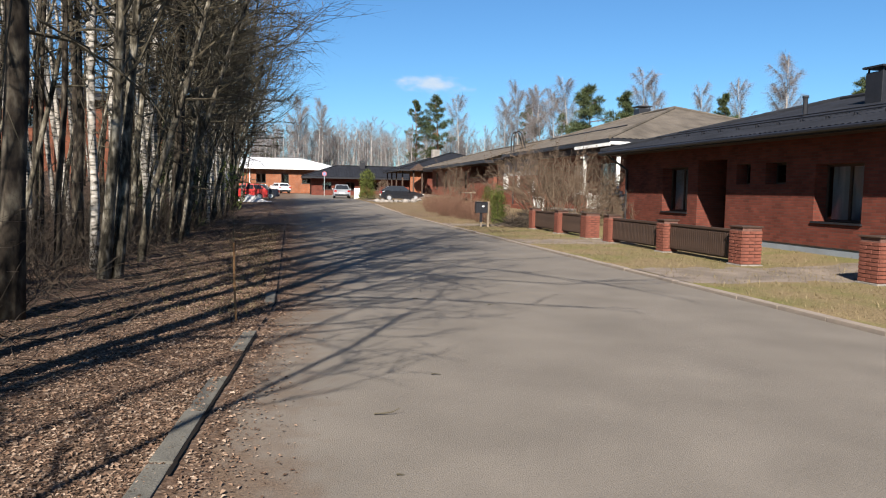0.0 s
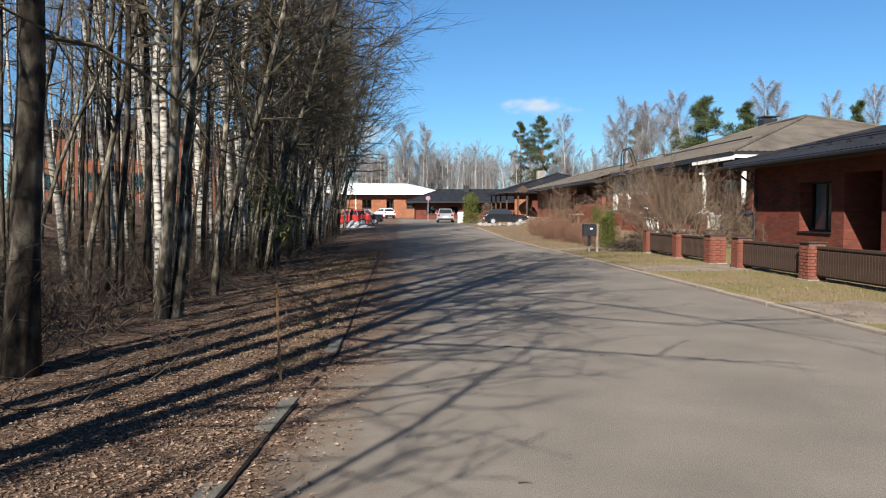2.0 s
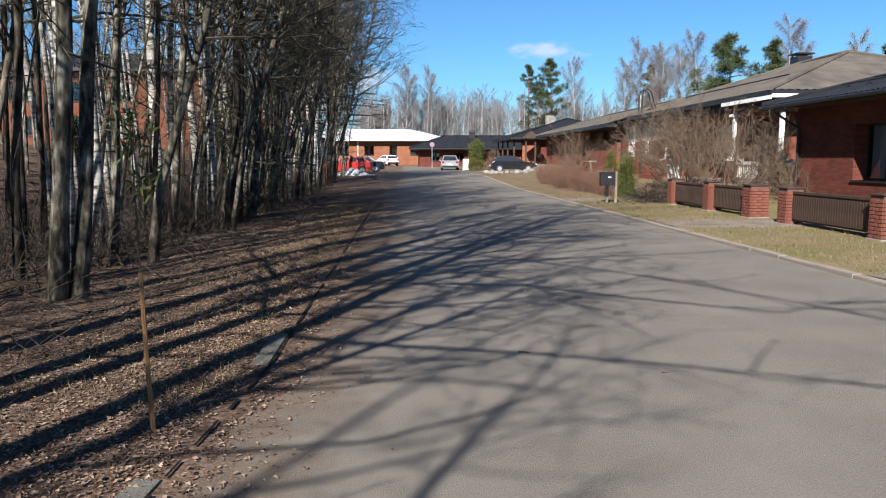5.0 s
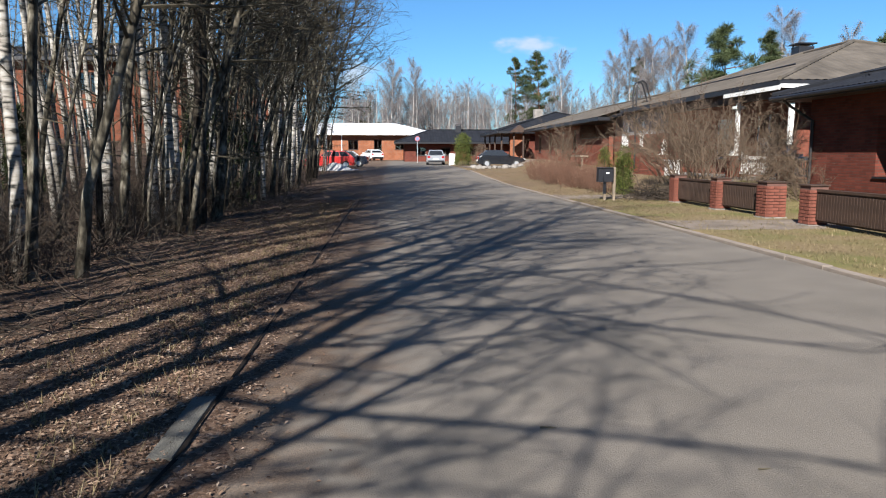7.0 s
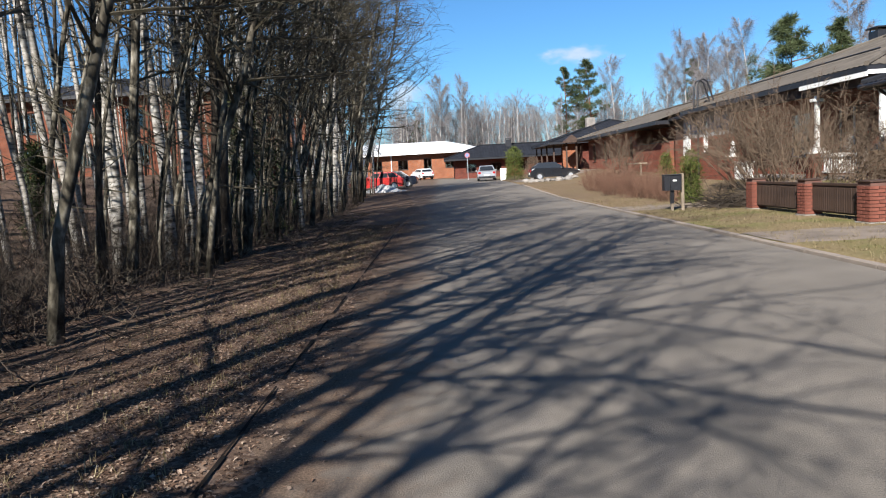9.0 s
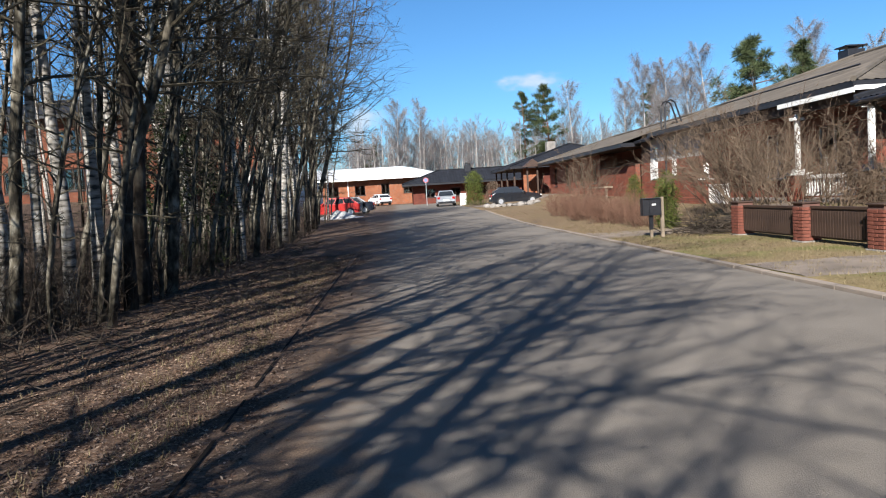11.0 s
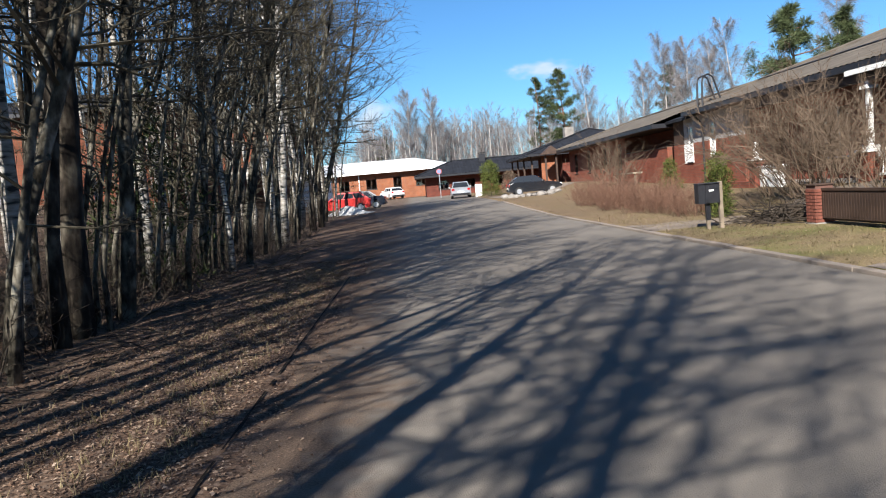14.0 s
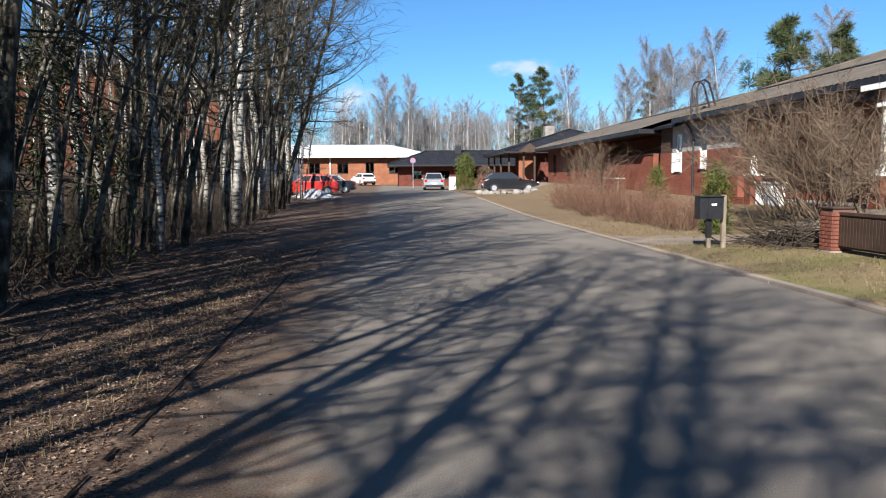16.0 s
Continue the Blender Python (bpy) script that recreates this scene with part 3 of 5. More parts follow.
def needles(g, rng, c, size, count, flat=0.6, thin=0.085):
    """A clump of needle sprays round c."""
    for _ in range(count):
        d = Vector((rng.gauss(0, 1), rng.gauss(0, 1), rng.gauss(0.15, flat))).normalized()
        o = Vector(c) + d * size * rng.uniform(0.1, 0.6)
        w = d.cross(Vector((rng.gauss(0, 1), rng.gauss(0, 1), rng.gauss(0, 1)))).normalized() * size * thin
        b = len(g.v)
        g.v += [tuple(o - w), tuple(o + w), tuple(o + d * size * 0.55 + w * 0.4), tuple(o + d * size * 0.55 - w * 0.4)]
        g.f.append((b, b + 1, b + 2, b + 3))


def pine(seed, height, radius, crown_from, spread, clumps=40, mat=None):
    """A Scots pine: bare lower trunk, uneven rising limbs with tufts of needles at their ends."""
    rng = random.Random(seed)
    trunk, crown = Geo(), Geo()
    pts = bend((0, 0, -0.3), (0, 0, 1), height, 6, rng, 0.03, 0.02)
    trunk.tube(pts, [radius * (1 - 0.85 * i / 6) for i in range(7)], 8)
    for k in range(clumps):
        u = (k + rng.random()) / clumps
        t = crown_from + (0.99 - crown_from) * u
        i = min(5, int(t * 6))
        o = pts[i].lerp(pts[i + 1], t * 6 - i)
        a = rng.uniform(0, 6.283)
        L = spread * (0.4 + 0.6 * math.sin(math.pi * min(1.0, 0.15 + 0.8 * u))) * rng.uniform(0.35, 1.1) * (1.0 if u < 0.55 else 1.0 - 1.55 * (u - 0.55))
        e = o + Vector((math.cos(a) * L, math.sin(a) * L, L * rng.uniform(0.0, 0.6)))
        trunk.tube([o, o.lerp(e, 0.5) + Vector((0, 0, -0.05 * L)), e], [0.05, 0.03, 0.012], 4, False)
        for s in (0.5, 0.75, 0.95, 1.05):
            c = o.lerp(e, s) + Vector((rng.gauss(0, 0.14), rng.gauss(0, 0.14), rng.gauss(0.12, 0.1))) * L * 0.6
            needles(crown, rng, c, spread * rng.uniform(0.15, 0.28), 120, 0.6, 0.03)
    return trunk, crown


def green_shrub(name, label, seed, height, radius, mat, count=700, m=Matrix(), taper=1.0):
    """A dense evergreen of small upright sprays."""
    rng = random.Random(seed)
    crown, stem = Geo(), Geo()
    stem.tube([(0, 0, -0.1), (0, 0, height * 0.8)], [0.05, 0.015], 6)
    for _ in range(count):
        t = rng.random()
        r = radius * (math.sqrt(max(0.0, 1 - t ** 1.6)) if taper == 1 else (1 - t) ** taper + 0.05) * (0.55 + 0.5 * rng.random()) * (1 + 0.25 * math.sin(5 * t + seed))
        a = rng.uniform(0, 6.283)
        needles(crown, rng, (r * math.cos(a), r * math.sin(a), 0.08 + t * height * 0.96), 0.17 * height ** 0.5 * rng.uniform(0.7, 1.2), 7, 1.3, 0.045)
    ob = thing(name, m, label, "conifer", "evergreens")
    part("stem", stem, BARK_DARK, ob)
    part("foliage", crown, mat, ob, "scale-like evergreen sprays")
    return ob


ALDER = "bare grey-barked alder with fine twigs in leaf litter"
WBIRCH = "slender white-barked birch, leafless, among the alders"
DALDER = "dark-barked leafless tree leaning over the roadside"
rngf = random.Random(11)
front = [
    bare_tree("alder_tree", ALDER, "tree", "roadside trees", BARK, TWIG, seed=21 + i, height=h, radius=r, first=f, limbs=n, twigs=5, fine=5, spread=s, lean=(l, 0.02), toward=t)
    for i, (h, r, f, s, l, n, t) in enumerate(((14.0, 0.095, 0.27, 4.0, 0.06, 42, 1.4), (12.5, 0.065, 0.24, 3.5, 0.09, 36, 1.4), (14.5, 0.12, 0.22, 4.8, 0.02, 40, 1.5), (10.5, 0.042, 0.18, 2.4, 0.11, 30, 0.9)))]
front += [bare_tree("birch_tree", WBIRCH, "tree", "roadside trees", BIRCH, TWIG, seed=31 + i, height=15 + i, radius=0.075 + 0.02 * i, first=0.28, limbs=36, twigs=5, fine=5, spread=2.6, lean=(0.02 * i, 0)) for i in range(2)]
front += [bare_tree("alder_tree", DALDER, "tree", "roadside trees", BARK_DARK, TWIG, seed=41 + i, height=12.5, radius=0.07 + 0.04 * i, first=0.28 - 0.06 * i, limbs=42, twigs=6, fine=5, spread=4.0 + 0.6 * i, lean=(0.05, 0.04 * i), toward=1.1) for i in range(2)]
deep = [
    bare_tree("alder_tree", ALDER, "tree", "woodland trees", BARK, TWIG, seed=51, height=13, radius=0.07, first=0.3, limbs=18, twigs=4, fine=3, spread=2.2, sides=6),
    bare_tree("alder_tree", DALDER, "tree", "woodland trees", BARK_DARK, TWIG, seed=52, height=12, radius=0.07, first=0.25, limbs=18, twigs=4, fine=3, spread=2.4, lean=(0.05, 0), sides=6),
    bare_tree("birch_tree", WBIRCH, "tree", "woodland trees", BIRCH, TWIG, seed=53, height=15, radius=0.085, first=0.35, limbs=18, twigs=4, fine=3, spread=2.0, sides=6),
    bare_tree("birch_tree", WBIRCH, "tree", "woodland trees", BIRCH, TWIG, seed=54, height=14, radius=0.06, first=0.35, limbs=16, twigs=4, fine=3, spread=2.0, lean=(-0.05, 0.03), sides=6)]


def plant(src, x, y, turn=None, size=1.0, thick=1.0):
    """Sets the source tree at its first place, then copies it."""
    m = pose(x, y, land(x, y), 0, 0, rngf.uniform(-40, 40) if turn is None else turn) @ Matrix.Diagonal((size * thick, size * thick, size, 1))
    if not src.get("set"):
        src["set"] = 1
        src.matrix_basis = m
        return src
    return copy_thing(src, m)


# trees whose trunks or shadows stand out
for k, x, y, s, th in ((2, -4.16, 8.85, 1.0, 0.78), (0, -3.98, 8.95, 0.95, 0.95), (7, -4.3, 5.0, 1.25, 1.05), (6, -4.4, 2.57, 1.2, 0.9), (6, -4.5, -0.56, 1.35, 1.3), (7, -4.5, 1.3, 1.25, 0.7), (3, -4.6, -4.8, 0.9, 1.2),
                       (1, -4.16, 12.0, 1.0, 1.1), (4, -5.2, 12.6, 1.0, 1.2), (3, -4.06, 16.9, 1.0, 1.2), (1, -4.45, 17.6, 1.0, 1.2), (4, -5.9, 17.7, 1.05, 1.2), (6, -4.45, 18.8, 1.05, 1.2),
                       (7, -4.6, 19.6, 1.1, 1.0), (0, -4.48, 20.9, 1.1, 1.25), (2, -5.1, 27.5, 1.0, 1.0), (5, -6.6, 27.7, 1.0, 1.1)):
    plant(front[k], x, y, 0 if y < 10 else None, s, th)
taken = [(-4.1, 9.0), (-4.3, 5.0), (-4.4, 2.57), (-4.5, -0.56), (-4.5, 1.3), (-4.1, 12), (-4.1, 17), (-4.5, 19.2)]


def spread_trees(n, span_y, near, far, apart, sources, weights, lo, hi):
    for _ in range(n):
        for _try in range(30):
            y = rngf.uniform(*span_y)
            x = -4.3 - 0.35 * ease(30, 44, y) - near - (far - near) * rngf.random()
            if all((x - a) ** 2 + (y - b) ** 2 > apart ** 2 for a, b in taken):
                taken.append((x, y))
                plant(rngf.choices(sources, weights)[0], x, y, None, rngf.uniform(lo, hi), rngf.uniform(0.7, 1.15))
                break


spread_trees(5, (-3.5, 4.6), 0.3, 3.0, 0.8, front, (2, 2, 0, 5, 0, 0, 1, 0), 0.9, 1.1)
spread_trees(10, (9.5, 17), 0.2, 2.4, 0.6, front, (2, 2, 0, 8, 4, 2, 1, 0), 0.8, 1.1)
spread_trees(31, (16.5, 30), 0.0, 1.8, 0.32, front, (2, 2, 0, 18, 5, 2, 1, 0), 0.85, 1.12)
spread_trees(46, (28, 60), 0.0, 2.2, 0.55, front, (3, 5, 1, 9, 3, 2, 3, 1), 1.0, 1.3)
spread_trees(14, (6, 16), 2.0, 6.0, 0.8, deep, (2, 2, 4, 4), 0.8, 1.15)
spread_trees(60, (15, 62), 1.4, 6.5, 0.6, deep, (3, 2, 3, 3), 0.8, 1.15)
spread_trees(34, (7, 30), 3.0, 11.0, 0.6, deep, (3, 6, 3, 3), 0.8, 1.15)
spread_trees(50, (-10, 16), 1.6, 11.0, 0.7, deep, (3, 5, 3, 3), 0.8, 1.15)
spread_trees(52, (12, 47), 4.0, 19.0, 0.8, deep, (3, 5, 3, 3), 0.75, 1.1)
spread_trees(17, (30, 78), 5.0, 17.0, 1.0, deep, (2, 2, 3, 3), 0.8, 1.2)

# the wood goes on behind, further from the road, and shades the forest floor
for _ in range(30):
    y = rngf.uniform(-20, 2)
    x = 0.408 * y - rngf.uniform(6.0, 18.0)
    plant(rngf.choices(deep, (3, 4, 3, 2))[0], x, y, None, rngf.uniform(0.95, 1.2), rngf.uniform(0.9, 1.4))

# ---- buildings ----
def wall(axis, at, a, b, z0, z1, thick, holes=()):
    """A wall in the plane axis = at, from a to b, with openings (a, b, z0, z1) right through; its outer face is at, and it goes inward by thick."""
    g = Geo()
    ss = sorted({a, b, *[h[0] for h in holes], *[h[1] for h in holes]})
    zs = sorted({z0, z1, *[max(z0, h[2]) for h in holes], *[min(z1, h[3]) for h in holes]})
    n = len(zs)
    for d in (at, at + thick):
        g.v += [(d, s, z) if axis == "x" else (s, d, z) for s in ss for z in zs]
    off = len(ss) * n

    def solid(i, j):
        if not (0 <= i < len(ss) - 1 and 0 <= j < n - 1):
            return False
        s, z = (ss[i] + ss[i + 1]) / 2, (zs[j] + zs[j + 1]) / 2
        return not any(h[0] < s < h[1] and h[2] < z < h[3] for h in holes)

    for i in range(len(ss) - 1):
        for j in range(n - 1):
            if solid(i, j):
                p, q, r, t = i * n + j, (i + 1) * n + j, (i + 1) * n + j + 1, i * n + j + 1
                g.f += [(p, t, r, q), (p + off, q + off, r + off, t + off)]
                for (u, w), (di, dj) in (((p, q), (0, -1)), ((q, r), (1, 0)), ((r, t), (0, 1)), ((t, p), (-1, 0))):
                    if not solid(i + di, j + dj):
                        g.f.append((u, w, w + off, u + off))
    return g


def boxes(name, spans, mat, parent, label=""):
    """One part for each box."""
    for s in spans:
        part(name, Geo().box(*s), mat, parent, label)


def window(axis, at, a, b, z0, z1, inward, parent, frame_mat=None, bars=0, curtain=0.0, sill=True, inset=0.06):
    """Frame, panes, sill and curtain of one window set back into its opening by inset."""
    frame_mat = frame_mat or WOOD_DARK
    s = 1 if inward > 0 else -1
    f0, f1 = at + s * inset, at + s * (inset + 0.06)

    def bx(g, p, q, u, v, d0, d1):
        lo, hi = sorted((d0, d1))
        return g.box(lo, p, u, hi, q, v) if axis == "x" else g.box(p, lo, u, q, hi, v)

    w = part("window", wall(axis, f0, a, b, z0, z1, f1 - f0, [(a + 0.06, b - 0.06, z0 + 0.06, z1 - 0.06)]), frame_mat, parent)
    for p in [a + (b - a) * (i + 1) / (bars + 1) - 0.03 for i in range(bars)]:
        part("mullion", bx(Geo(), p, p + 0.06, z0 + 0.06, z1 - 0.06, f0, f1), frame_mat, w)
    pane = part("pane", bx(Geo(), a + 0.05, b - 0.05, z0 + 0.05, z1 - 0.05, at + s * (inset + 0.025), at + s * (inset + 0.035)), GLASS, w)
    pane.visible_shadow = False
    if sill:
        part("sill", bx(Geo(), a - 0.04, b + 0.04, z0 - 0.05, z0, at - s * 0.05, at + s * inset), BLACK, w)
    if curtain:
        c = Geo()
        k = 14
        for i in range(k):
            q0, q1 = a + 0.06 + (b - a - 0.12) * (1 - curtain) + (b - a - 0.12) * curtain * i / k, a + 0.06 + (b - a - 0.12) * (1 - curtain) + (b - a - 0.12) * curtain * (i + 1) / k
            d0, d1 = at + s * (inset + 0.14 + 0.03 * (i % 2)), at + s * (inset + 0.14 + 0.03 * ((i + 1) % 2))
            pts = [(d0, q0, z0), (d1, q1, z0), (d1, q1, z1), (d0, q0, z1)]
            c.quad(*(pts if axis == "x" else [(y, x, z) for x, y, z in pts]))
        part("curtain", c, CURTAIN, w, "pale hanging curtain")
    return w


def slope(origin, along, up, length, run, pitch, hip0, hip1, wave=0.2, amp=0.012, ridge=None):
    """One corrugated roof slope. origin: eave corner; along and up: level unit vectors; hip0 and hip1: whether its ends run up at 45 degrees. ridge caps the run."""
    g = Geo()
    cols = max(6, int(length / wave * 5))
    along, up, o = Vector(along), Vector(up), Vector(origin)
    rows = 5
    for i in range(cols + 1):
        s = length * i / cols
        reach = min(run, s if hip0 else run, length - s if hip1 else run)
        for j in range(rows + 1):
            r = reach * j / rows
            g.v.append(tuple(o + along * s + up * r + Vector((0, 0, r * pitch + amp * math.sin(2 * math.pi * s / wave)))))
    for i in range(cols):
        for j in range(rows):
            a = i * (rows + 1) + j
            g.f.append((a, a + rows + 1, a + rows + 2, a + 1))
    return g


def hip_roof(parent, x0, y0, x1, y1, z, pitch, mat, hips=(True, True), wave=0.22, fascia=None, thick=0.2):
    """Hip roof over a rectangle, ridge along the longer side; hips: at its low and high end."""
    fascia = fascia or BLACK
    w, l = x1 - x0, y1 - y0
    top = z + thick
    out = []
    if l >= w:
        out.append(part("roof", slope((x0, y0, top), (0, 1, 0), (1, 0, 0), l, w / 2, pitch, hips[0], hips[1], wave), mat, parent))
        out.append(part("roof", slope((x1, y0, top), (0, 1, 0), (-1, 0, 0), l, w / 2, pitch, hips[0], hips[1], wave), mat, parent))
        if hips[0]:
            out.append(part("roof", slope((x0, y0, top), (1, 0, 0), (0, 1, 0), w, w / 2, pitch, True, True, wave), mat, parent))
        if hips[1]:
            out.append(part("roof", slope((x0, y1, top), (1, 0, 0), (0, -1, 0), w, w / 2, pitch, True, True, wave), mat, parent))
        apex = z + thick + pitch * w / 2
        ra, rb = y0 + (w / 2 if hips[0] else 0), y1 - (w / 2 if hips[1] else 0)
        xm = (x0 + x1) / 2
        ends = [((xm, ra, apex + 0.03), (xm, rb, apex + 0.03))]
        if hips[0]:
            ends += [((x0, y0, top + 0.03), (xm, ra, apex + 0.03)), ((x1, y0, top + 0.03), (xm, ra, apex + 0.03))]
        if hips[1]:
            ends += [((x0, y1, top + 0.03), (xm, rb, apex + 0.03)), ((x1, y1, top + 0.03), (xm, rb, apex + 0.03))]
    else:
        out.append(part("roof", slope((x0, y0, top), (1, 0, 0), (0, 1, 0), w, l / 2, pitch, hips[0], hips[1], wave), mat, parent))
        out.append(part("roof", slope((x0, y1, top), (1, 0, 0), (0, -1, 0), w, l / 2, pitch, hips[0], hips[1], wave), mat, parent))
        if hips[0]:
            out.append(part("roof", slope((x0, y0, top), (0, 1, 0), (1, 0, 0), l, l / 2, pitch, True, True, wave), mat, parent))
        if hips[1]:
            out.append(part("roof", slope((x1, y0, top), (0, 1, 0), (-1, 0, 0), l, l / 2, pitch, True, True, wave), mat, parent))
        apex = top + pitch * l / 2
        ym = (y0 + y1) / 2
        ends = [((x0 + (l / 2 if hips[0] else 0), ym, apex + 0.03), (x1 - (l / 2 if hips[1] else 0), ym, apex + 0.03))]
        if hips[0]:
            ends += [((x0, y0, top + 0.03), ends[0][0]), ((x0, y1, top + 0.03), ends[0][0])]
        if hips[1]:
            ends += [((x1, y0, top + 0.03), ends[0][1]), ((x1, y1, top + 0.03), ends[0][1])]
    for a, b in ends:
        part("ridge_cap", Geo().tube([a, b], [0.085, 0.085], 6), mat, parent)
    e = 0.03
    part("soffit", Geo().box(x0 + e, y0 + e, z - 0.02, x1 - e, y1 - e, z + 0.03), WOOD_DARK, parent, "dark boarded soffit")
    for bx in ((x0, y0, x0 + e, y1), (x1 - e, y0, x1, y1), (x0 + e, y0, x1 - e, y0 + e), (x0 + e, y1 - e, x1 - e, y1)):
        part("fascia", Geo().box(bx[0], bx[1], z - 0.03, bx[2], bx[3], z + thick - 0.02), fascia, parent)
    return apex


def chimney(parent, x, y, z0, z1, w, mat, cap=True):
    c = part("chimney", Geo().box(x - w / 2, y - w / 2, z0, x + w / 2, y + w / 2, z1, 0.015), mat, parent)
    if cap:
        part("cap", Geo().box(x - w * 0.62, y - w * 0.62, z1 + 0.1, x + w * 0.62, y + w * 0.62, z1 + 0.16, 0.01), BLACK, c)
        for dx, dy in ((-1, -1), (1, -1), (-1, 1), (1, 1)):
            part("leg", Geo().box(x + dx * w * 0.42 - 0.02, y + dy * w * 0.42 - 0.02, z1, x + dx * w * 0.42 + 0.02, y + dy * w * 0.42 + 0.02, z1 + 0.1), BLACK, c)


# the near brick bungalow with the dark profiled roof
XA = 12.1
house_a = thing("house", Matrix(), "red brick bungalow with a dark profiled roof and deep eaves", "house", "street houses")
holes = [(18.62, 20.35, 1.02, 2.55), (16.35, 18.0, -0.3, 2.75), (15.15, 15.85, 1.95, 2.55), (13.55, 14.45, 1.95, 2.55), (10.75, 12.4, 1.0, 2.45), (4.6, 6.2, 1.0, 2.45)]
part("wall", wall("x", XA, -4, 23.4, 0.36, 3.16, 0.5, holes), BRICK, house_a)
part("wall", Geo().box(XA + 0.5, 23.1, 0.36, 22.6, 23.4, 3.16), BRICK, house_a)
part("wall", Geo().box(XA + 0.5, -4, 0.36, 22.6, -3.7, 3.16), BRICK, house_a)
part("wall", Geo().box(22.3, -3.7, 0.36, 22.6, 23.1, 3.16), BRICK, house_a)
boxes("plinth", [(XA + 0.03, -3.97, -0.4, 22.57, 16.35, 0.36), (XA + 0.03, 18.0, -0.4, 22.57, 23.37, 0.36)], PLINTH, house_a, "pale grey concrete plinth")
# porch recess: side walls, back wall with a door
boxes("porch_wall", [(XA + 0.5, 18.0, 0.36, XA + 1.7, 18.25, 3.08), (XA + 0.5, 16.1, 0.36, XA + 1.7, 16.35, 3.08), (XA + 1.7, 16.1, 0.1, XA + 1.95, 18.25, 3.08)], BRICK, house_a)
door = part("door", Geo().box(XA + 1.62, 16.7, 0.2, XA + 1.69, 17.6, 2.25, 0.008), WOOD_DARK, house_a, "dark wooden front door")
part("door_handle", Geo().tube([(XA + 1.6, 16.8, 1.2), (XA + 1.57, 16.8, 1.2), (XA + 1.57, 16.92, 1.2)], [0.012] * 3, 6), ALLOY, door)
part("porch_step", Geo().box(XA - 0.25, 16.36, -0.1, XA + 1.62, 17.99, 0.2, 0.01), CONCRETE, house_a)
window("x", XA, 18.62, 20.35, 1.02, 2.55, 1, house_a, curtain=0.55, bars=1, inset=0.36)
window("x", XA, 10.75, 12.4, 1.0, 2.45, 1, house_a, curtain=0.95, bars=1, inset=0.36)
window("x", XA, 4.6, 6.2, 1.0, 2.45, 1, house_a, curtain=0.4, bars=1, inset=0.36)
window("x", XA, 15.15, 15.85, 1.95, 2.55, 1, house_a, sill=False, inset=0.36)
window("x", XA, 13.55, 14.45, 1.95, 2.55, 1, house_a, sill=False, inset=0.36)
hip_roof(house_a, XA - 0.72, -5, 23.6, 24.3, 3.16, 0.272, ROOF_DARK, thick=0.15)
gut = part("gutter", Geo().tube([(XA - 0.79, -5, 3.24), (XA - 0.79, 24.3, 3.22)], [0.065, 0.065], 8), BLACK, house_a)
part("downpipe", Geo().tube([(XA - 0.78, 23.6, 3.18), (XA - 0.5, 23.7, 3.0), (XA - 0.1, 23.55, 2.7), (XA - 0.06, 23.2, 2.55), (XA - 0.06, 23.2, 0.3)], [0.045] * 5, 8), BLACK, house_a)
for s in (1.3, 1.9):
    bar = part("snow_guard", Geo().tube([(XA - 0.72 + s, -4 + s, 3.33 + s * 0.272 + 0.1), (XA - 0.72 + s, 23.4 - s, 3.33 + s * 0.272 + 0.1)], [0.02, 0.02], 6), BLACK, house_a)
    for i in range(26):
        y = -3.2 + i
        if -4 + s < y < 23.4 - s:
            part("bracket", Geo().box(XA - 0.72 + s - 0.03, y, 3.23 + s * 0.272, XA - 0.72 + s + 0.12, y + 0.04, 3.38 + s * 0.272), BLACK, bar)
chimney(house_a, 15.25, 13.85, 4.0, 5.15, 0.62, BLACK)
FLX, FLY, FLT = 13.96, 15.37, 4.56
flue = part("flue", Geo().tube([(FLX, FLY, 3.4), (FLX, FLY, FLT)], [0.07, 0.07], 10), BLACK, house_a)
part("flue_cap", Geo().tube([(FLX, FLY, FLT), (FLX, FLY, FLT + 0.06)], [0.10, 0.09], 10), BLACK, flue)

# the brown-roofed house with a white-columned porch
EB, ZB = 12.75, 4.0
house_b = thing("house", Matrix(), "brick house with a brown hipped roof and white porch columns", "house", "street houses")
hip_roof(house_b, EB, 26.5, 26.2, 43.7, ZB - 0.12, 0.335, ROOF_BROWN, wave=0.3, fascia=BLACK, thick=0.18)
boxes("white_fascia", [(EB - 0.03, 26.47, ZB - 0.28, EB + 0.02, 30.6, ZB - 0.14), (EB + 0.03, 26.45, ZB - 0.22, 15.6, 26.5, ZB - 0.1)], WHITE, house_b, "white painted fascia board")
part("wall", wall("x", 14.3, 28.0, 38.5, 0.2, ZB - 0.1, 0.3, [(29.2, 31.0, 1.4, 3.08), (33.0, 34.6, 1.4, 3.08)]), BRICK_B, house_b)
window("x", 14.3, 29.2, 31.0, 1.4, 3.2, 1, house_b, WHITE, bars=1)
window("x", 14.3, 33.0, 34.6, 1.4, 3.2, 1, house_b, WHITE, bars=1)
part("wall", wall("y", 28.0, 14.6, 25.6, 0.2, ZB - 0.1, 0.3, [(16, 17.6, 1.4, 3.08)]), BRICK_B, house_b)
window("y", 28.0, 16, 17.6, 1.4, 3.2, 1, house_b, WHITE, bars=1)
hb = [(41.3, 42.0, 1.85, 2.62), (43.85, 44.95, 1.75, 2.62)]
part("wall", wall("x", 13.3, 38.5, 46.4, 0.2, 2.62, 0.3, hb), BRICK_B, house_b)
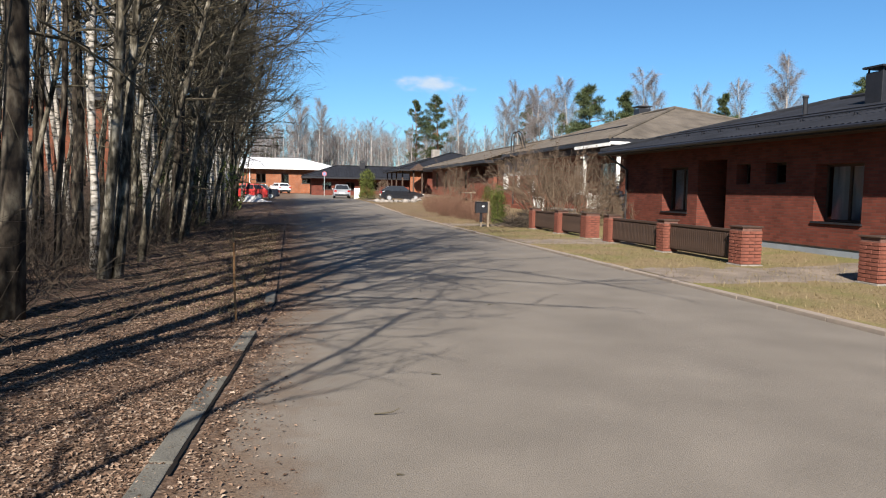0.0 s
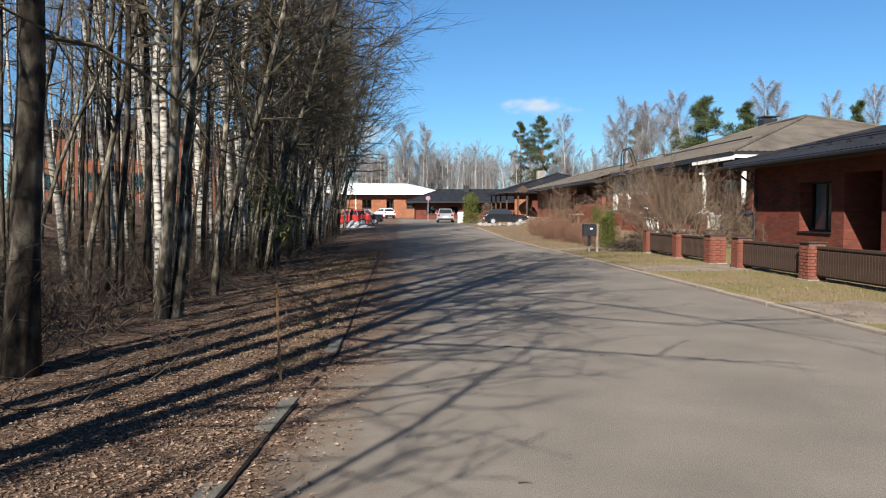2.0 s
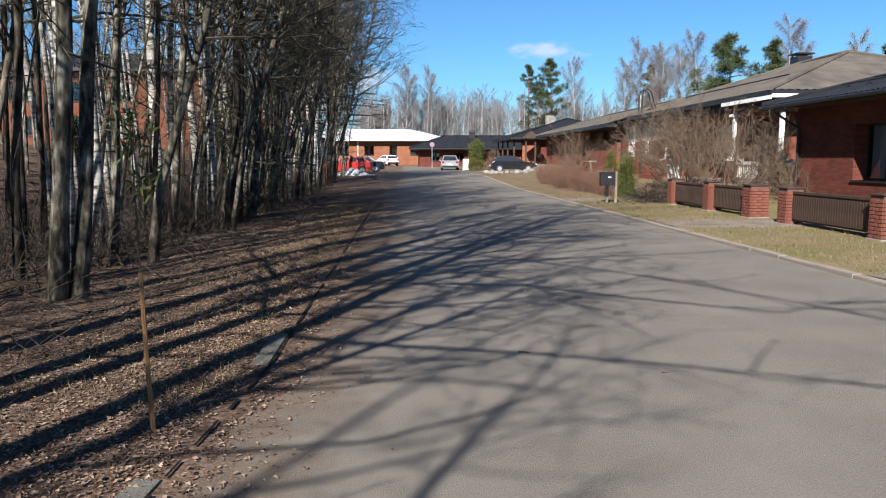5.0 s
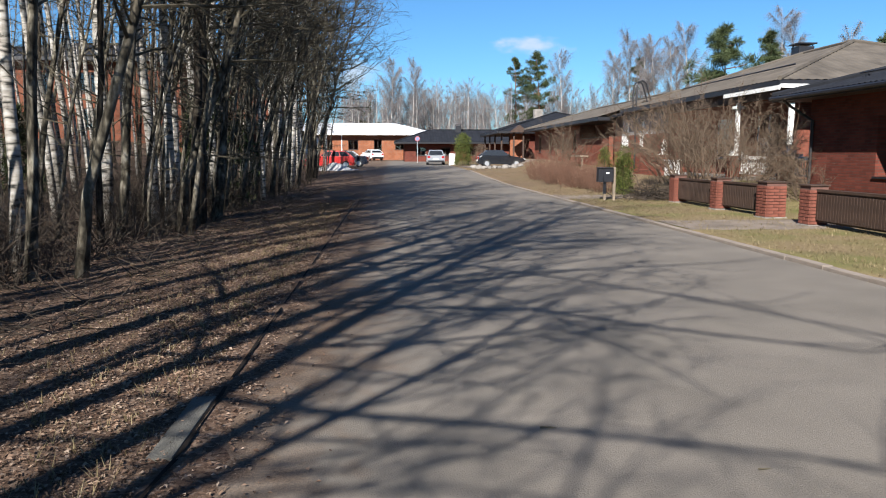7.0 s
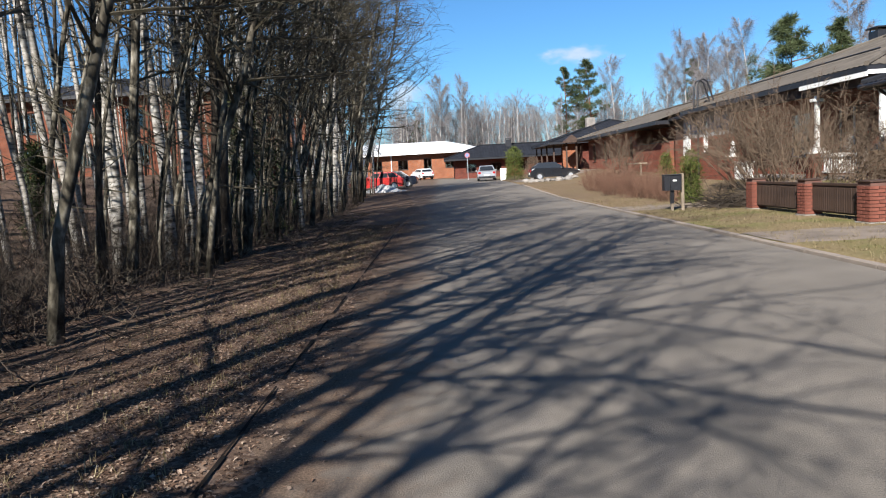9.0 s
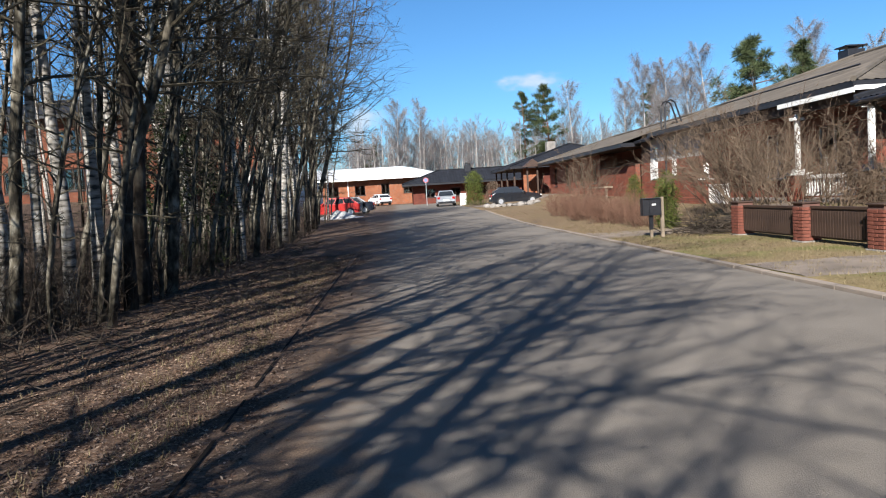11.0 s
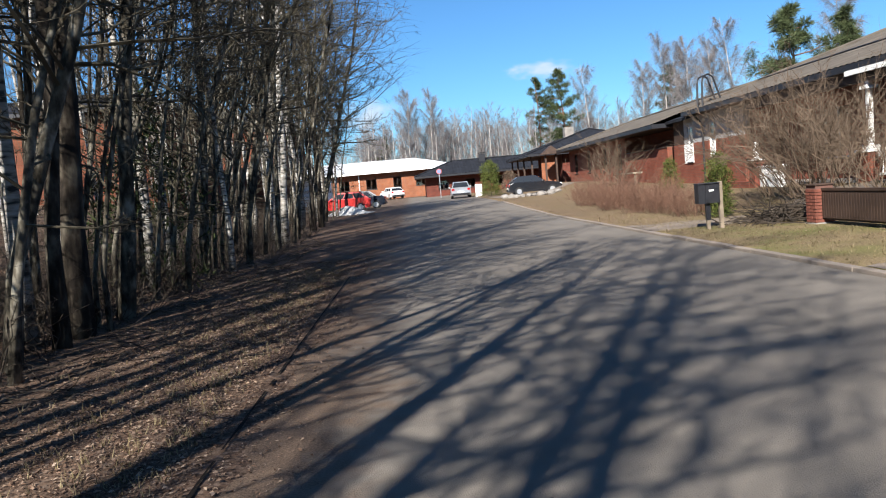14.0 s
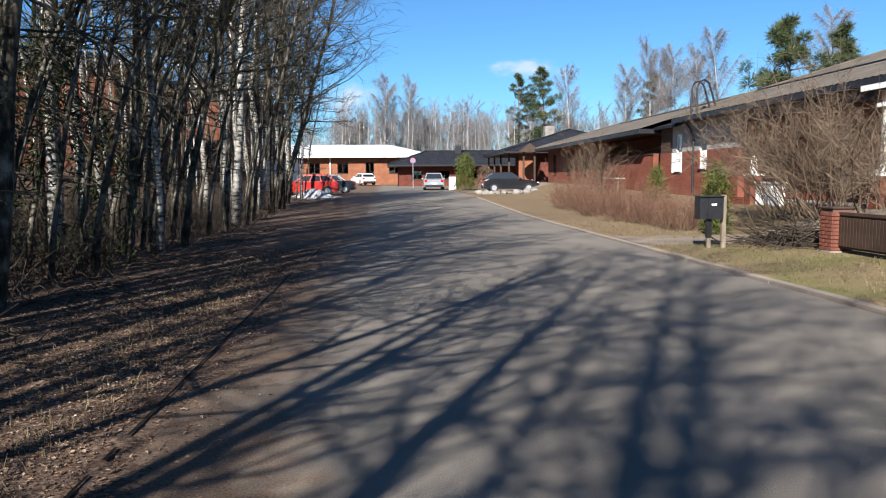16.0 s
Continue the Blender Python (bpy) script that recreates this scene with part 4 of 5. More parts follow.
part("upper_wall", wall("x", 13.32, 38.5, 44.95, 2.62, ZB - 0.16, 0.25, [(41.3, 42.0, 2.62, 3.4), (43.85, 44.5, 2.62, 3.4)]), GREYWHITE, house_b, "pale grey boarded upper wall")
window("x", 13.3, 41.3, 42.0, 1.85, 3.4, 1, house_b, WHITE)
window("x", 13.3, 43.85, 44.5, 1.75, 3.4, 1, house_b, WHITE)
boxes("white_panel", [(13.27, 43.8, 1.7, 13.3, 44.9, 2.6), (13.27, 41.25, 1.8, 13.3, 41.6, 2.6)], WHITE, house_b, "white painted window board")
part("wall", Geo().box(13.6, 46.1, 0.2, 15.8, 46.4, 3.5), BRICK_B, house_b)
part("dark_boarding", Geo().box(13.33, 44.95, 2.62, 13.6, 46.38, 3.75), WOOD_DARK, house_b, "dark boarded gable")
part("lean_to_roof", Geo().prism([(13.0, 3.72), (22.0, 6.2), (22.0, 6.3), (13.0, 3.85)], 43.9, 46.6), ROOF_DARK, house_b)
part("wall", Geo().box(13.6, 42.9, 0.2, 25.6, 43.2, ZB - 0.16), BRICK_B, house_b)
part("wall", Geo().box(25.3, 28.3, 0.2, 25.6, 42.1, ZB - 0.1), BRICK_B, house_b)
part("wall", Geo().box(13.6, 38.2, 0.2, 14.3, 38.5, ZB - 0.16), BRICK_B, house_b)
for y, x in ((26.2, 13.05), (30.0, 13.05)):
    col = part("column", Geo().box(x - 0.07, y - 0.07, 1.64, x + 0.07, y + 0.07, ZB - 0.5, 0.012).box(x - 0.17, y - 0.17, ZB - 0.72, x + 0.17, y + 0.17, ZB - 0.62, 0.01).box(x - 0.17, y - 0.17, 1.6, x + 0.17, y + 0.17, 1.72, 0.01), WHITE, house_b, "white square porch column")
    part("pier", Geo().box(x - 0.26, y - 0.26, 0.1, x + 0.26, y + 0.26, 1.52), BRICK_B, house_b)
    part("pier_cap", Geo().box(x - 0.31, y - 0.31, 1.52, x + 0.31, y + 0.31, 1.6, 0.01), WHITE, house_b)
boxes("porch_beam", [(12.95, 26.6, ZB - 0.5, 13.2, 37.5, ZB - 0.14), (13.2, 26.6, ZB - 0.5, 15.8, 26.85, ZB - 0.14)], WOOD_DARK, house_b)
part("porch_floor", Geo().box(12.8, 26.4, -0.2, 14.3, 37.2, 0.72), CONCRETE, house_b)
for a, b in ((26.55, 29.65),):
    rail = part("railing", Geo().box(13.0, a, 1.38, 13.12, b, 1.5, 0.01).box(13.03, a, 0.85, 13.09, b, 0.92), WHITE, house_b)
    k = int((b - a) / 0.16)
    for i in range(k):
        part("baluster", Geo().box(13.04, a + 0.08 + i * 0.16, 0.92, 13.08, a + 0.12 + i * 0.16, 1.38), WHITE, rail)
rail = part("railing", Geo().box(13.0, 23.6, 1.38, 13.12, 25.85, 1.5, 0.01).box(13.03, 23.6, 0.85, 13.09, 25.85, 0.92), WHITE, house_b)
for i in range(14):
    part("baluster", Geo().box(13.04, 23.66 + i * 0.16, 0.92, 13.08, 23.7 + i * 0.16, 1.38), WHITE, rail)
# garden wall: brick pier with a white finial and a white panel
part("pier", Geo().box(11.8, 34.55, 0.3, 12.2, 34.95, 1.55), BRICK_B, house_b)
part("pier_cap", Geo().box(11.76, 34.51, 1.55, 12.24, 34.99, 1.61, 0.01), WHITE, house_b)
part("finial", Geo().tube([(12.0, 34.75, 1.61), (12.0, 34.75, 1.8), (12.0, 34.75, 1.95), (12.0, 34.75, 2.1), (12.0, 34.75, 2.22)], [0.1, 0.13, 0.09, 0.11, 0.02], 8), WHITE, house_b, "white turned finial")
part("white_panel", Geo().box(11.95, 32.9, 0.62, 12.05, 34.5, 1.3, 0.01), WHITE, house_b, "white slatted garden panel")
part("white_rail", Geo().box(11.9, 32.8, 1.3, 12.1, 34.55, 1.36, 0.008), WHITE, house_b)
for i in range(9):
    part("slat", Geo().box(11.935, 32.98 + i * 0.17, 0.64, 11.95, 33.08 + i * 0.17, 1.28), WHITE, house_b)
part("low_wall", Geo().box(11.8, 35.0, 0.2, 12.1, 38.2, 0.85), BRICK_B, house_b)
chimney(house_b, 19.9, 37.9, 6.0, 6.75, 0.75, BLACK)
part("downpipe", Geo().tube([(EB, 42.4, ZB - 0.05), (13.1, 42.4, ZB - 0.5), (13.22, 42.4, ZB - 0.8), (13.22, 42.4, 0.4)], [0.05] * 4, 8), BLACK, house_b)
for y in (41.3, 41.85):
    part("roof_ladder", Geo().tube([(12.85, y, ZB + 0.05), (12.87, y, ZB + 1.1), (12.97, y, ZB + 1.35), (13.15, y, ZB + 1.43), (13.35, y, ZB + 1.3), (13.65, y, ZB + 0.35)], [0.042] * 6, 6), BLACK, house_b, "black curved roof ladder rail")
part("roof_rail", Geo().tube([(15.2, 30, ZB + 0.98), (15.2, 41, ZB + 0.98)], [0.03, 0.03], 6), BLACK, house_b)

# low brick terrace with a pale roof edge beyond it
house_c = thing("house", Matrix(), "low red brick terrace house with dark eaves and narrow windows", "house", "street houses")
hip_roof(house_c, 12.3, 46.55, 23.0, 71.5, 3.62, 0.30, ROOF_BROWN, hips=(False, True), wave=0.3)
hc = [(55.4, 56.3, 1.75, 3.3), (59.0, 59.9, 1.75, 3.3), (63.5, 64.5, 1.75, 3.3), (67.7, 68.8, 1.75, 3.3)]
part("wall", wall("x", 13.2, 54.3, 70.6, 0.1, 3.6, 0.3, hc), BRICK_B, house_c)
for h in hc:
    window("x", 13.2, *h, 1, house_c, WOOD_DARK, bars=1)
part("wall", Geo().box(14.3, 46.4, 0.2, 14.6, 54.3, 3.6), BRICK_B, house_c)
part("garden_wall", Geo().box(13.06, 46.65, 0.3, 13.31, 54.28, 2.6), BRICK_B, house_c)
part("wall_cap", Geo().box(13.02, 46.65, 2.6, 13.35, 54.26, 2.65), WOOD_DARK, house_c)
boxes("wall", [(13.5, 54.3, 0.2, 14.6, 54.6, 3.6), (13.5, 70.3, 0.2, 22, 70.6, 3.53), (21.7, 45, 0.2, 22, 70.3, 3.53), (14.6, 46.1, 0.2, 21.7, 46.4, 3.53)], BRICK_B, house_c)
part("bench", Geo().box(11.7, 48.2, 1.42, 12.2, 52.0, 1.5), WOOD_GREY, house_c)
boxes("bench_leg", [(11.8, 48.3, 0.5, 11.9, 48.4, 1.42), (11.8, 51.7, 0.5, 11.9, 51.8, 1.42)], WOOD_GREY, house_c)

# dark-roofed house with a carport
house_d = thing("house", Matrix(), "brick house with dark tiled roof and open carport", "house", "street houses")
hip_roof(house_d, 10.2, 73.5, 24.5, 88.0, 3.6, 0.30, ROOF_DARK, wave=0.3)
part("wall", Geo().box(13.4, 74.5, 0.3, 23.5, 87, 3.58), BRICK, house_d)
part("wall", Geo().box(11.5, 74.3, 0.3, 12.7, 74.6, 3.58), BRICK_O, house_d)
for y in (74.4, 79, 83, 87):
    part("post", Geo().box(10.6, y, 0.3, 10.75, y + 0.15, 3.58), WOOD_DARK, house_d)
chimney(house_d, 15.2, 79.5, 4.6, 6.2, 0.85, CONCRETE, False)
arbor = thing("arbor", pose(11.9, 71.9, land(11.9, 71.9)), "small brown wooden arbor at the driveway", "arbor")
for dx in (-0.45, 0.45):
    part("post", Geo().box(dx - 0.07, -0.07, -0.2, dx + 0.07, 0.07, 2.5), WOOD_DARK, arbor)
part("roof", Geo().prism([(-0.9, 2.5), (0, 3.2), (0.9, 2.5)], -0.5, 0.5), WOOD_DARK, arbor)
house_e = thing("house", Matrix(), "low brick house under a broad black hipped roof", "house", "street houses")
hip_roof(house_e, 0.4, 92.0, 19.0, 101.0, 2.85, 0.34, ROOF_DARK, wave=0.35)
part("wall", wall("y", 93.2, 1.6, 18, 0.5, 2.83, 0.3, [(3.0, 4.2, 1.4, 2.4), (6.0, 7.2, 1.4, 2.4), (9.2, 10.4, 1.4, 2.4)]), BRICK, house_e)
for a in (3.0, 6.0, 9.2):
    window("y", 93.2, a, a + 1.2, 1.4, 2.4, 1, house_e, WOOD_DARK, bars=1)
boxes("wall", [(1.6, 93.5, 0.5, 1.9, 100, 2.83), (17.7, 93.5, 0.5, 18, 100, 2.83), (1.6, 100, 0.5, 18, 100.3, 2.83)], BRICK, house_e)
chimney(house_e, 8.4, 96.0, 4.0, 5.1, 0.7, BLACK)
house_f = thing("house", Matrix(), "orange brick building with a snow-white roof and small windows", "house", "far houses")
hip_roof(house_f, -19, 107, 6.2, 118, 4.25, 0.27, ROOF_SNOW, wave=0.4, fascia=WHITE)
hf = [(-9.6, -8.2, 2.2, 3.5), (-6.0, -4.6, 2.2, 3.5), (-2.4, -1.3, 1.0, 3.6), (0.6, 2.0, 2.2, 3.5), (-13, -11.6, 2.2, 3.5)]
part("wall", wall("y", 108, -18, 5.2, 0.4, 4.23, 0.3, hf), BRICK_O, house_f)
for h in hf:
    window("y", 108, *h, 1, house_f, WOOD_DARK, bars=1)
boxes("wall", [(4.9, 108.3, 0.4, 5.2, 117, 4.23), (-18, 108.3, 0.4, -17.7, 117, 4.23), (-18, 117, 0.4, 5.2, 117.3, 4.23)], BRICK_O, house_f)
part("gutter_pipe", Geo().tube([(-6.9, 107.9, 4.2), (-6.9, 107.9, 0.5)], [0.07, 0.07], 6), WHITE, house_f)
# two-storey block behind the wood
def block(x0, y0, x1, y1, top, label):
    ob = thing("apartment_building", Matrix(), label, "building", "far houses")
    hs = [(x, x + 1.3, z, z + 1.25) for x in (x0 + 1.5 + 3.2 * i for i in range(int((x1 - x0 - 2) / 3.2))) for z in (3.1, 5.3)]
    part("wall", wall("y", y0, x0, x1, 0.2, top, 0.3, hs), BLOCK_BRICK, ob)
    for h in hs:
        window("y", y0, *h, 1, ob, WOOD_DARK, bars=1)
    boxes("wall", [(x0, y0 + 0.3, 0.2, x0 + 0.3, y1, top), (x1 - 0.3, y0 + 0.3, 0.2, x1, y1, top), (x0, y1, 0.2, x1, y1 + 0.3, top)], BLOCK_BRICK, ob)
    hip_roof(ob, x0 - 0.7, y0 - 0.7, x1 + 0.7, y1 + 1.0, top, 0.25, ROOF_DARK, wave=0.5)


block(-27, 50, -13, 61, 7.2, "red brick apartment block seen between the trunks")
block(-19, 66, -10, 82, 7.6, "red brick apartment block behind the parked cars and trees")
shed = thing("garage", Matrix(), "small white wooden garage at the edge of the wood", "garage", "far houses")
part("wall", Geo().box(-9.7, 73, 0.2, -7.2, 77, 3.2), WHITE, shed)
part("roof", Geo().prism([(-9.9, 3.2), (-8.45, 3.8), (-7.0, 3.2)], 72.7, 77.3), ROOF_DARK, shed)
for i in range(8):
    part("board", Geo().box(-9.65 + i * 0.3, 72.97, 0.25, -9.4 + i * 0.3, 73, 3.15), WHITE, shed)

# ---- fence ----
fence = thing("fence", Matrix(), "dark brown slatted fence panels between red brick posts", "fence")
brick_long = Geo().box(-0.128, -0.058, 0.0, 0.128, 0.058, 0.062, 0.006).mesh("brick", PIECE)


def fence_post(x, y, h=0.9, w=0.40):
    z = land(x, y) - 0.02
    p = part("post", Geo().box(x - w / 2 + 0.012, y - w / 2 + 0.012, z - 0.2, x + w / 2 - 0.012, y + w / 2 - 0.012, z + h), MORTAR, fence, "red brick fence post with a stone cap")
    part("footing", Geo().box(x - w / 2 - 0.03, y - w / 2 - 0.03, z - 0.25, x + w / 2 + 0.03, y + w / 2 + 0.03, z + 0.05, 0.012), CONCRETE, p)
    part("cap", Geo().box(x - w / 2 - 0.02, y - w / 2 - 0.02, z + h, x + w / 2 + 0.02, y + w / 2 + 0.02, z + h + 0.03, 0.006), WOOD_DARK, p)
    rows = int((h - 0.06) / 0.075)
    for r in range(rows):
        zz = z + 0.06 + r * 0.075
        for side in range(4):
            for k in (0, 1):
                # pinwheel bond: a stretcher and a header on each face
                off = (-w / 2 + w * 0.315 if k == 0 else w / 2 - w * 0.185) * (1 if (r + side) % 2 == 0 else -1)
                sx = (w * (0.63 if k == 0 else 0.37) - 0.012) / 0.256
                a = side * math.pi / 2
                d = w / 2 - 0.052
                lx, ly = off * math.cos(a) + d * math.sin(a), off * math.sin(a) - d * math.cos(a)
                part("brick", brick_long, PIECE, p, m=Matrix.Translation((x + lx, y + ly, zz)) @ Matrix.Rotation(a, 4, "Z") @ Matrix.Diagonal((sx, 1, 1, 1)))


posts = [(9.14, 25.75), (9.08, 22.5), (9.1, 19.75), (9.03, 17.8), (8.98, 14.15), (9.02, 10.65), (9.6, 7.35)]
for k, (x, y) in enumerate(posts):
    fence_post(x, y, 0.88, 0.5 if k in (2, 5, 6) else 0.42)
slat = Geo().box(-0.012, 0.006, 0, 0.012, 0.088, 0.56, 0.004).mesh("slat", WOOD_DARK)
for k in (0, 1, 3, 4):
    FX = (posts[k][0] + posts[k + 1][0]) / 2
    a, b = posts[k + 1][1] + 0.22, posts[k][1] - 0.2
    z = land(FX, (a + b) / 2)
    pnl = part("panel", Geo().box(FX - 0.05, a, z + 0.74, FX + 0.05, b, z + 0.80, 0.006).box(FX - 0.02, a, z + 0.66, FX + 0.03, b, z + 0.74).box(FX - 0.02, a, z + 0.10, FX + 0.03, b, z + 0.18), WOOD_DARK, fence)
    k = int((b - a) / 0.094)
    for i in range(k):
        part("slat", slat, WOOD_DARK, pnl, m=pose(FX - 0.034, a + i * (b - a) / k, z + 0.14))

# ---- street things ----
mb = thing("mailbox", pose(7.05, 26.9, land(7.05, 26.9)), "pair of black metal mailboxes on weathered posts beside the road", "mailbox")
for x0, x1 in ((-0.25, -0.085), (-0.075, 0.26)):
    body = part("box", Geo().prism([(x0, 0.62), (x1, 0.62), (x1, 1.08), (x0, 1.08)], -0.13, 0.14), BLACK, mb, "black metal letter box")
    part("lid", Geo().box(x0 - 0.008, -0.16, 1.08, x1 + 0.008, 0.15, 1.105, 0.006), BLACK, body)
    part("flap", Geo().box(x0 + 0.03, -0.142, 0.96, x1 - 0.03, -0.13, 1.01), BLACK, body)
part("name_label", Geo().box(0.0, -0.137, 0.9, 0.11, -0.13, 0.94), WHITE, body, "small white label with no legible writing")
part("post", Geo().box(-0.04, -0.04, -0.3, 0.04, 0.04, 0.28, 0.006), WOOD_GREY, mb, "weathered grey wooden post")
part("post_top", Geo().box(-0.05, -0.05, 0.22, 0.05, 0.05, 0.62, 0.006), BLACK, mb)
part("post", Geo().box(0.275, -0.045, -0.3, 0.365, 0.045, 1.12, 0.006), WOOD_GREY, mb, "weathered grey wooden post")
stake = thing("marker_stake", pose(-1.72, 4.68, 0, 1.5, -2, 0), "thin raw wooden snow stake stuck in the verge", "stake")
part("stick", Geo().tube([(0, 0, -0.1), (0, 0, 0.45), (0.01, 0, 0.95)], [0.016, 0.014, 0.012], 6), WOOD_RAW, stake)
part("tip", Geo().tube([(0.01, 0, 0.95), (0.03, 0, 1.75)], [0.006, 0.003], 5), TWIG, stake)
tuft = Geo()
rt = random.Random(2)
for _ in range(26):
    needles(tuft, rt, (0.03 + rt.gauss(0, 0.045), rt.gauss(0, 0.045), rt.uniform(1.4, 1.9)), 0.10, 5, 1.2)
tagged(part("tuft", tuft, THUJA, stake, "withered green sprig tied to the stake"), kind="stuff")


def car(name, label, x, y, turn, paint, length=4.3, width=1.78, height=1.46, hatch=True):
    """Side-on along local x; the nose points to +x."""
    ob = thing(name, pose(x, y, land(x, y) if not -4.6 < x < 5.8 else rise(y), 0, 0, turn), label, "car", "parked cars")
    l, w, h = length / 2, width / 2, height
    low = [(-l, 0.42), (-l + 0.08, 0.25), (l - 0.12, 0.22), (l, 0.42), (l - 0.03, 0.62), (l - 0.35, 0.80), (l - 1.15, 0.93), (-l + 0.25, 0.97), (-l + 0.02, 0.85)]
    body = Geo()
    rings = [(-w, 0.93), (-w * 0.97, 0.985), (-w * 0.86, 1.0), (0, 1.005), (w * 0.86, 1.0), (w * 0.97, 0.985), (w, 0.93)]
    k = len(low)
    for yy, s in rings:
        body.v += [(px * s, yy, pz * (0.97 + 0.03 * s)) for px, pz in low]
    for i in range(len(rings) - 1):
        body.f += [(i * k + j, (i + 1) * k + j, (i + 1) * k + (j + 1) % k, i * k + (j + 1) % k) for j in range(k)]
    body.f += [tuple(range(k)), tuple(range((len(rings) - 1) * k, len(rings) * k))[::-1]]
    b = part("body", body, paint, ob)
    base = [(l - 1.25, 0.9), (-l + (0.12 if hatch else 0.75), 0.93)]
    top = [(l - 2.0, h - 0.02), (-l + (0.75 if hatch else 1.35), h - 0.03)]
    cab = Geo()
    mid = (top[0][0] + top[1][0]) / 2
    sec = [(base[0], 0.93), (top[0], 0.70), ((mid, h), 0.71), (top[1], 0.70), (base[1], 0.91)]
    for (px, pz), s in sec:
        cab.v += [(px, -w * s, pz), (px, w * s, pz)]
    cab.f += [(2 * i, 2 * i + 1, 2 * i + 3, 2 * i + 2) for i in range(4)] + [(0, 2, 4, 6, 8), (9, 7, 5, 3, 1)]
    part("cabin", cab, paint, ob)

    def glaze(nm, pts):
        part(nm, Geo().quad(*pts), CARGLASS, ob)

    for s in (-1, 1):
        def at(u, v):
            """A point on the cabin's side: u from back to front, v from sill to roof."""
            bx, tx = base[1][0] + (base[0][0] - base[1][0]) * u, top[1][0] + (top[0][0] - top[1][0]) * u
            return (bx + (tx - bx) * v, s * (w * (0.925 - 0.22 * v) + 0.008), 0.93 + (h - 0.05 - 0.93) * v)
        for u0, u1 in ((0.08, 0.34), (0.37, 0.63), (0.66, 0.93)):
            glaze("side_window", [at(u0, 0.12), at(u1, 0.12), at(u1 if u1 < 0.9 else 0.94, 0.86), at(u0, 0.86)])
        part("mirror", Geo().box(l - 1.55, s * w * 0.98, 0.93, l - 1.4, s * (w * 0.98 + 0.16), 1.05, 0.02), paint, ob)
        part("headlight", Geo().box(l - 0.28, s * w * 0.62 - 0.2, 0.60, l - 0.045, s * w * 0.62 + 0.2, 0.72, 0.02), LAMP_W, ob)
        part("tail_light", Geo().box(-l + 0.0, s * w * 0.78 - 0.13, 0.68, -l + 0.16, s * w * 0.78 + 0.13, 0.88, 0.02), LAMP_R, ob)
        for wx in (l - 0.82, -l + 0.75):
            wh = part("wheel", Geo().tube([(wx, s * (w - 0.2), 0.31), (wx, s * (w + 0.012), 0.31)], [0.31, 0.31], 20), TYRE, ob)
            part("rim", Geo().tube([(wx, s * (w - 0.02), 0.31), (wx, s * (w + 0.02), 0.31)], [0.21, 0.19], 14), ALLOY, wh)
    glaze("windscreen", [(base[0][0] - 0.06 + 0.012, -w * 0.84, 0.97), (base[0][0] - 0.06 + 0.012, w * 0.84, 0.97), (top[0][0] + 0.06, w * 0.66, h - 0.07), (top[0][0] + 0.06, -w * 0.66, h - 0.07)])
    glaze("rear_window", [(base[1][0] + 0.05 - 0.012, -w * 0.8, 0.99), (base[1][0] + 0.05 - 0.012, w * 0.8, 0.99), (top[1][0] - 0.06, w * 0.64, h - 0.08), (top[1][0] - 0.06, -w * 0.64, h - 0.08)])
    part("rear_plate", Geo().box(-l - 0.012, -0.26, 0.52, -l + 0.02, 0.26, 0.63), WHITE, ob, "plain white plate")
    part("bumper", Geo().box(-l - 0.03, -w * 0.86, 0.3, -l + 0.12, w * 0.86, 0.46, 0.03), BLACK, ob)
    return ob


car("hatchback_car", "black hatchback parked in a gravel driveway", 9.35, 66.0, 0, PAINT_BLACK, 4.1, 1.75, 1.45)
car("estate_car", "silver estate car parked at the kerb", 4.5, 79, 88, PAINT_SILVER, 4.5, 1.82, 1.5)
car("saloon_car", "red car parked beside the wood", -5.2, 64.0, 182, PAINT_RED, 4.3, 1.78, 1.45)
car("saloon_car", "dark navy car parked behind the red one", -4.3, 68.5, 178, PAINT_NAVY, 4.4, 1.8, 1.45, hatch=False)
car("saloon_car", "white car parked by the far orange building", -2.6, 103, 112, PAINT_WHITE, 4.4, 1.8, 1.42)

sign = thing("road_sign", pose(2.9, 85.5, rise(85)), "round no-parking road sign on a grey pole", "road sign")
part("pole", Geo().tube([(0, 0, -0.3), (0, 0, 2.6)], [0.04, 0.04], 8), ALLOY, sign)
disc = part("disc", Geo().tube([(0, -0.06, 2.7), (0, -0.04, 2.7)], [0.28, 0.28], 24), SIGN_RED, sign)
part("face", Geo().tube([(0, -0.07, 2.7), (0, -0.061, 2.7)], [0.20, 0.20], 24), SIGN_BLUE, disc)
bin1 = thing("utility_box", pose(6.1, 77.5, land(6.1, 77.5)), "small pale utility cabinet beside the evergreen", "cabinet")
part("box", Geo().box(-0.3, -0.2, -0.1, 0.3, 0.2, 1.1, 0.02), WHITE, bin1)
heap = Geo()
hx = steps((-1.7, 1.7, 0.17))
heap = sheet(hx, hx, lambda x, y: max(-0.1, 0.62 * math.exp(-(x * x / 1.1 + y * y / 0.9)) - 0.06 + 0.12 * noise.noise((x * 2.2, y * 2.2, 1))))
tagged(part("snow_pile", heap, SNOW, m=pose(-4.3, 59.5, rise(59.5))), "dirty melting snow heap on the verge", "snow")
def trodden(y0, y1):
    """A worn path whose ragged sides sink into the lawn."""
    return lambda x, y: land(x, y) + 0.012 - 0.035 * (1 - ease(0, 0.5, min(y - y0, y1 - y) + 0.3 * noise.noise((x * 1.7, y * 1.7, 2)))) + 0.006 * noise.noise((x * 1.3, y * 1.3, 4))


